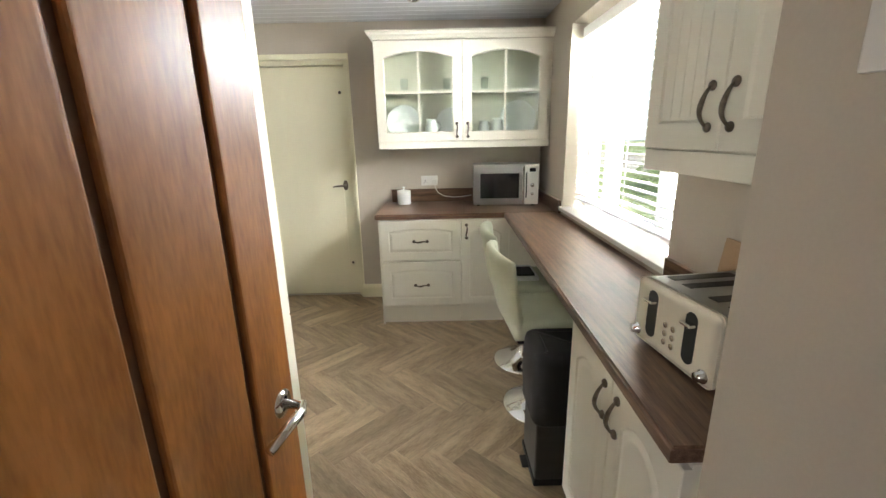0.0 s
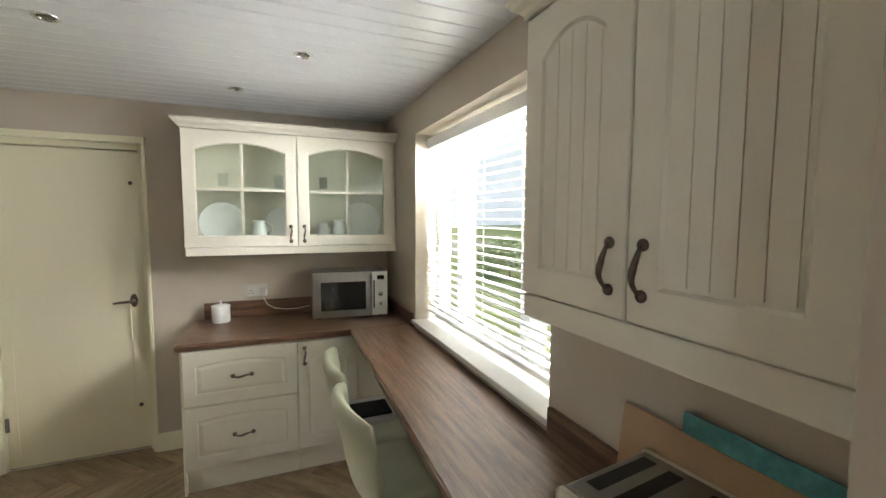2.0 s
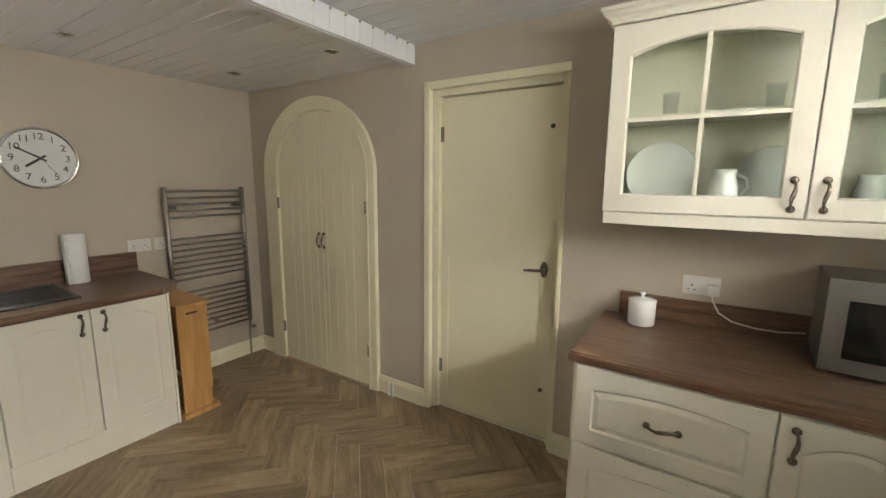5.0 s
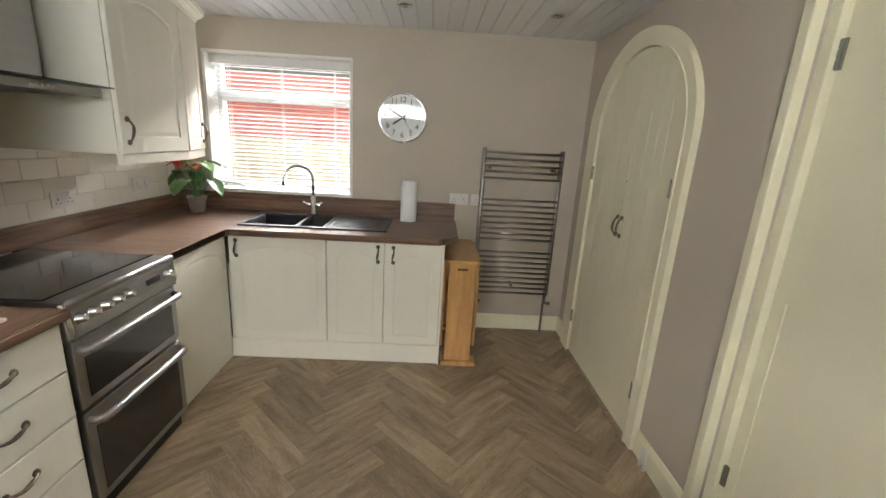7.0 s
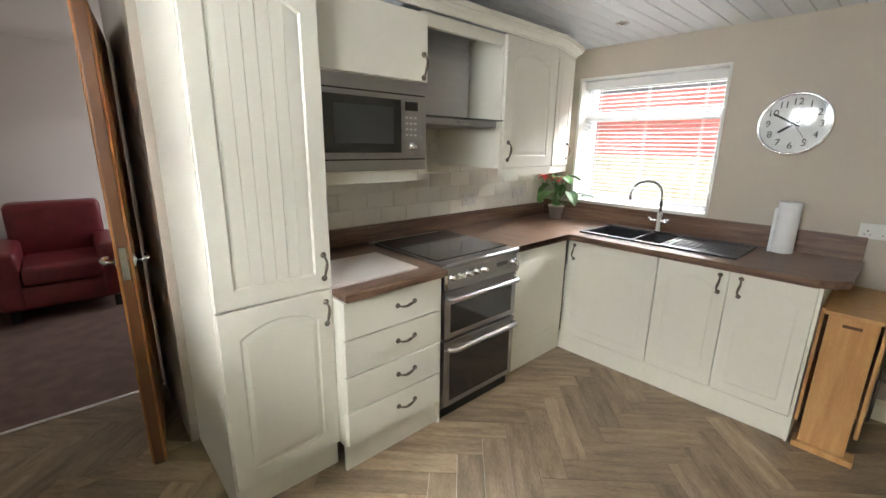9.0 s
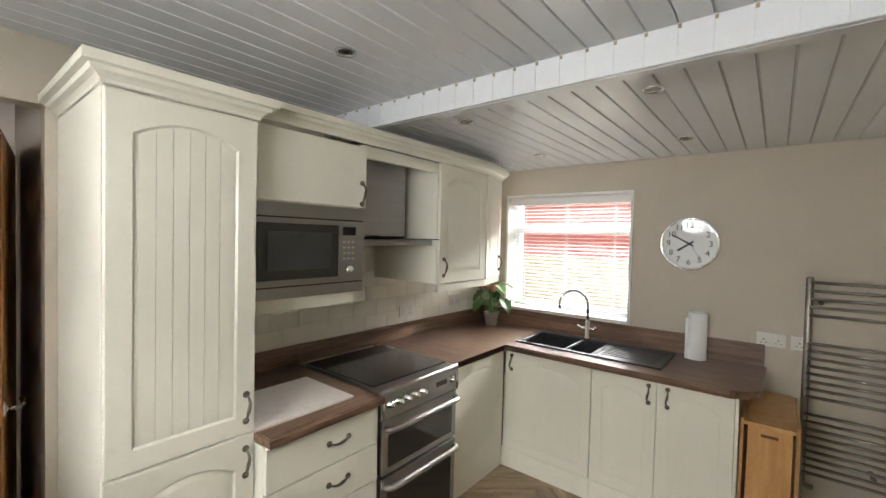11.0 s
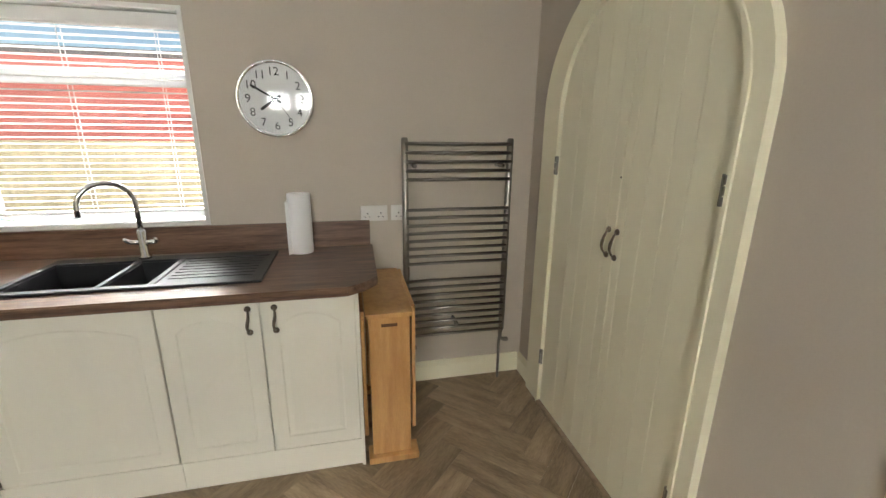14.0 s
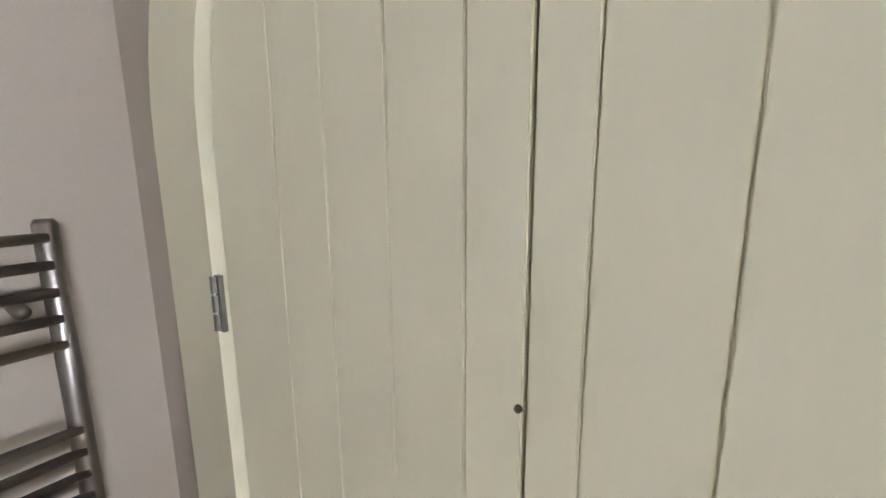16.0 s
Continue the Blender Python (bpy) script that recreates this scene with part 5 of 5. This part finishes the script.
def fence(x, y0, y1, z1, label):
    f = thing("garden_fence", (x, (y0 + y1) / 2, -.22), label, "fence")
    first = None
    n = int((y1 - y0) / .15)
    for k in range(n):
        if first is None:
            first = part("board", box(x - .009, y0, -.22, x + .009, y0 + .149, z1, .001), FENCEPALE, f)
        else:
            ob = new("board", first.data)
            ob.parent = f
            ob.location = (0, .15 * k, 0)
    for z in (.1, z1 - .2):
        part("rail", box(x - .05, y0, z, x - .01, y1, z + .07), FENCEPALE, f)


FENCEPALE = mat("pale_fence_wood", (.50, .42, .28), .8, vary=.2, scale=4, bump=.2, stretch=(5, 5, .8), random_tone=.06)
fence(-6.0, -.6, 4.6, 1.40, "pale yellow timber board fence in the yard")
u = thing("red_shed", (-8.2, 1.9, -.25), "red rendered outbuilding with a sloping white-edged roof", "shed")
part("wall", prism([(-1.6, -.25), (5.6, -.25), (5.6, 2.0), (1.6, 2.45), (-1.6, 2.45)], -8.9, -7.6, Matrix(((0, 0, 1, 0), (1, 0, 0, 0), (0, 1, 0, 0), (0, 0, 0, 1)))), REDWALL, u)
part("bargeboard", prism([(1.6, 2.45), (5.7, 1.99), (5.7, 2.08), (1.6, 2.54)], -7.62, -7.55, Matrix(((0, 0, 1, 0), (1, 0, 0, 0), (0, 1, 0, 0), (0, 0, 0, 1)))), TRIMW, u)
part("roof", prism([(-1.7, 2.46), (1.6, 2.46), (5.8, 1.99), (5.8, 2.06), (1.6, 2.55), (-1.7, 2.55)], -9.0, -7.63, Matrix(((0, 0, 1, 0), (1, 0, 0, 0), (0, 1, 0, 0), (0, 0, 0, 1)))), ROOFTILE, u)


def car(m, paint, label):
    c = thing("parked_car", (0, 0, 0), label, "car", "cars on the road")
    side = [(-2.0, .35), (2.0, .35), (2.1, .55), (2.05, .8), (1.2, .92), (.55, 1.38), (-1.0, 1.42), (-1.75, .95), (-2.05, .85)]
    bm = prism(side, -.82, .82, Matrix(((1, 0, 0, 0), (0, 0, 1, 0), (0, 1, 0, 0), (0, 0, 0, 1))))
    bmesh.ops.bevel(bm, geom=bm.edges[:], offset=.05, segments=2, affect="EDGES")
    part("body", bm, paint, c)
    for s in (-1, 1):
        part("side_window", prism([(-1.3, .95), (.85, .93), (.45, 1.30), (-.95, 1.33)], -.004, .004, Matrix.Translation((0, .828 * s, 0)) @ Matrix(((1, 0, 0, 0), (0, 0, 1, 0), (0, 1, 0, 0), (0, 0, 0, 1)))), BLACKGLASS, c)
        for x in (-1.25, 1.3):
            w = part("wheel", lathe([(0, -.1), (.2, -.1), (.32, -.09), (.33, 0), (.32, .09), (.2, .1), (0, .1)], m=Matrix.Translation((x, .76 * s, .33)) @ pose(0, 0, 0, 90, 0, 0), seg=24), RUBBER, c)
            part("rim", lathe([(0, -.105), (.19, -.104), (.19, .104), (0, .105)], m=Matrix.Translation((x, .762 * s, .33)) @ pose(0, 0, 0, 90, 0, 0), seg=16), STEEL, w)
    c.matrix_basis = m
    return c


car(pose(10.4, 13.2, -.235, 0, 0, 84), CARPAINT, "red hatchback parked on the road")
car(pose(10.6, 6.4, -.235, 0, 0, 88), mat("silver_car_paint", (.55, .56, .58), .25, .3, vary=.03, bump=0), "silver hatchback parked on the road")


def house(m, label):
    h = thing("house", (0, 0, 0), label, "house", "houses across the road")
    part("wall", box(-4, -3, 0, 4, 3, 5.0), BRICKFAR, h)
    part("roof", prism([(-3.4, 4.95), (3.4, 4.95), (0, 7.4)], -4.3, 4.3, Matrix(((0, 0, 1, 0), (1, 0, 0, 0), (0, 1, 0, 0), (0, 0, 0, 1)))), ROOFTILE, h)
    for x in (-2.4, 2.4):
        for z in (.9, 3.3):
            w = part("window", box(x - .8, -3.06, z, x + .8, -2.98, z + 1.2, .01), UPVC, h)
            part("pane", box(x - .72, -3.07, z + .08, x + .72, -3.05, z + 1.12), BLACKGLASS, w)
    part("door", box(-.5, -3.05, 0, .5, -2.98, 2.1, .01), TRIMW, h)
    h.matrix_basis = m
    return h


house(pose(26, 16, -.25, 0, 0, -90), "brick two-storey house with a tiled roof across the road")


def shrub(x, y, z, r, h, seed):
    g = random.Random(seed)
    s = thing("shrub", (x, y, z), "loose green garden shrub at the lawn edge", "shrub", "garden shrubs")
    part("trunk", tube([(x, y, z), (x + .02, y, z + h * .5)], [.03, .015], 6), FENCEWOOD, s)
    verts, faces = [], []
    for k in range(900):
        a, b, q = g.uniform(0, 6.283), g.uniform(-.5, 1.4), g.random() ** .4
        c = Vector((x + r * q * math.cos(a) * math.cos(b), y + r * q * math.sin(a) * math.cos(b), z + h * .45 + h * .5 * q * math.sin(b)))
        c += Vector((g.uniform(-.1, .1), g.uniform(-.1, .1), g.uniform(-.05, .12)))
        d = Vector((g.uniform(-1, 1), g.uniform(-1, 1), g.uniform(-1, 1))).normalized() * .07
        e = d.orthogonal().normalized() * .03
        n = len(verts)
        verts += [c - d, c + e, c + d, c - e]
        faces.append((n, n + 1, n + 2, n + 3))
    me = bpy.data.meshes.new("crown")
    me.from_pydata([tuple(v) for v in verts], [], faces)
    me.transform(s.matrix_basis.inverted())
    me.materials.append(HEDGE)
    ob = new("crown", me)
    ob.parent = s
    ob["kind"] = "stuff"


for k in range(7):
    shrub(7.2 + .4 * math.sin(k * 2.1), 1.5 + 2.0 * k, -.25, .8, .9 + .25 * (k % 3), k)

# ---- herringbone floor planks, clipped to the room ----
def clip(poly, axis, limit, keep_less):
    out = []
    for p, q in zip(poly, poly[1:] + poly[:1]):
        a, b = (p[axis] <= limit) == keep_less or p[axis] == limit, (q[axis] <= limit) == keep_less or q[axis] == limit
        if a:
            out.append(p)
        if a != b:
            s = (limit - p[axis]) / (q[axis] - p[axis])
            out.append(tuple(p[i] + s * (q[i] - p[i]) for i in (0, 1)))
    return out


PL, PW = .5185, .1296
ROT = Matrix.Rotation(radians(135), 2)
for x0, x1, y0, y1, owner in ((WEST, EAST, SOUTH, NORTH, slab), (HALL_W, HALL_E, .42, SOUTH, slab)):
    for i in range(-40, 60):
        for j in range(-14, 14):
            # each step of the pattern is one plank along u and one along v
            ou, ov = i * PW + j * PL, i * PW - j * PL
            for rect, material in (((ou, ov, ou + PL, ov + PW), PLANK), ((ou + PL - PW * 0, ov + PW - PL, ou + PL + PW, ov + PW), PLANK_B)):
                a, b, c, d = rect
                g = .0008
                poly = [tuple(ROT @ Vector(p) + Vector((1.0, .341))) for p in ((a + g, b + g), (c - g, b + g), (c - g, d - g), (a + g, d - g))]
                for axis, lim, less in ((0, x0 + .001, False), (0, x1 - .001, True), (1, y0, False), (1, y1 + (.07 if y1 == NORTH else 0), True)):
                    poly = clip(poly, axis, lim, less) if len(poly) > 2 else []
                if len(poly) < 3:
                    continue
                area = abs(sum(p[0] * q[1] - q[0] * p[1] for p, q in zip(poly, poly[1:] + poly[:1]))) / 2
                if area < .0006:
                    continue
                mid = Vector((sum(p[0] for p in poly) / len(poly), sum(p[1] for p in poly) / len(poly), 0))
                turn = Matrix.Translation(mid) @ pose(0, 0, 0, 0, 0, 135)
                bm = prism(poly, -.0055, 0)
                bm.transform(turn.inverted())
                ob = part("plank", bm, material)
                ob.matrix_basis = turn
                ob.parent = owner
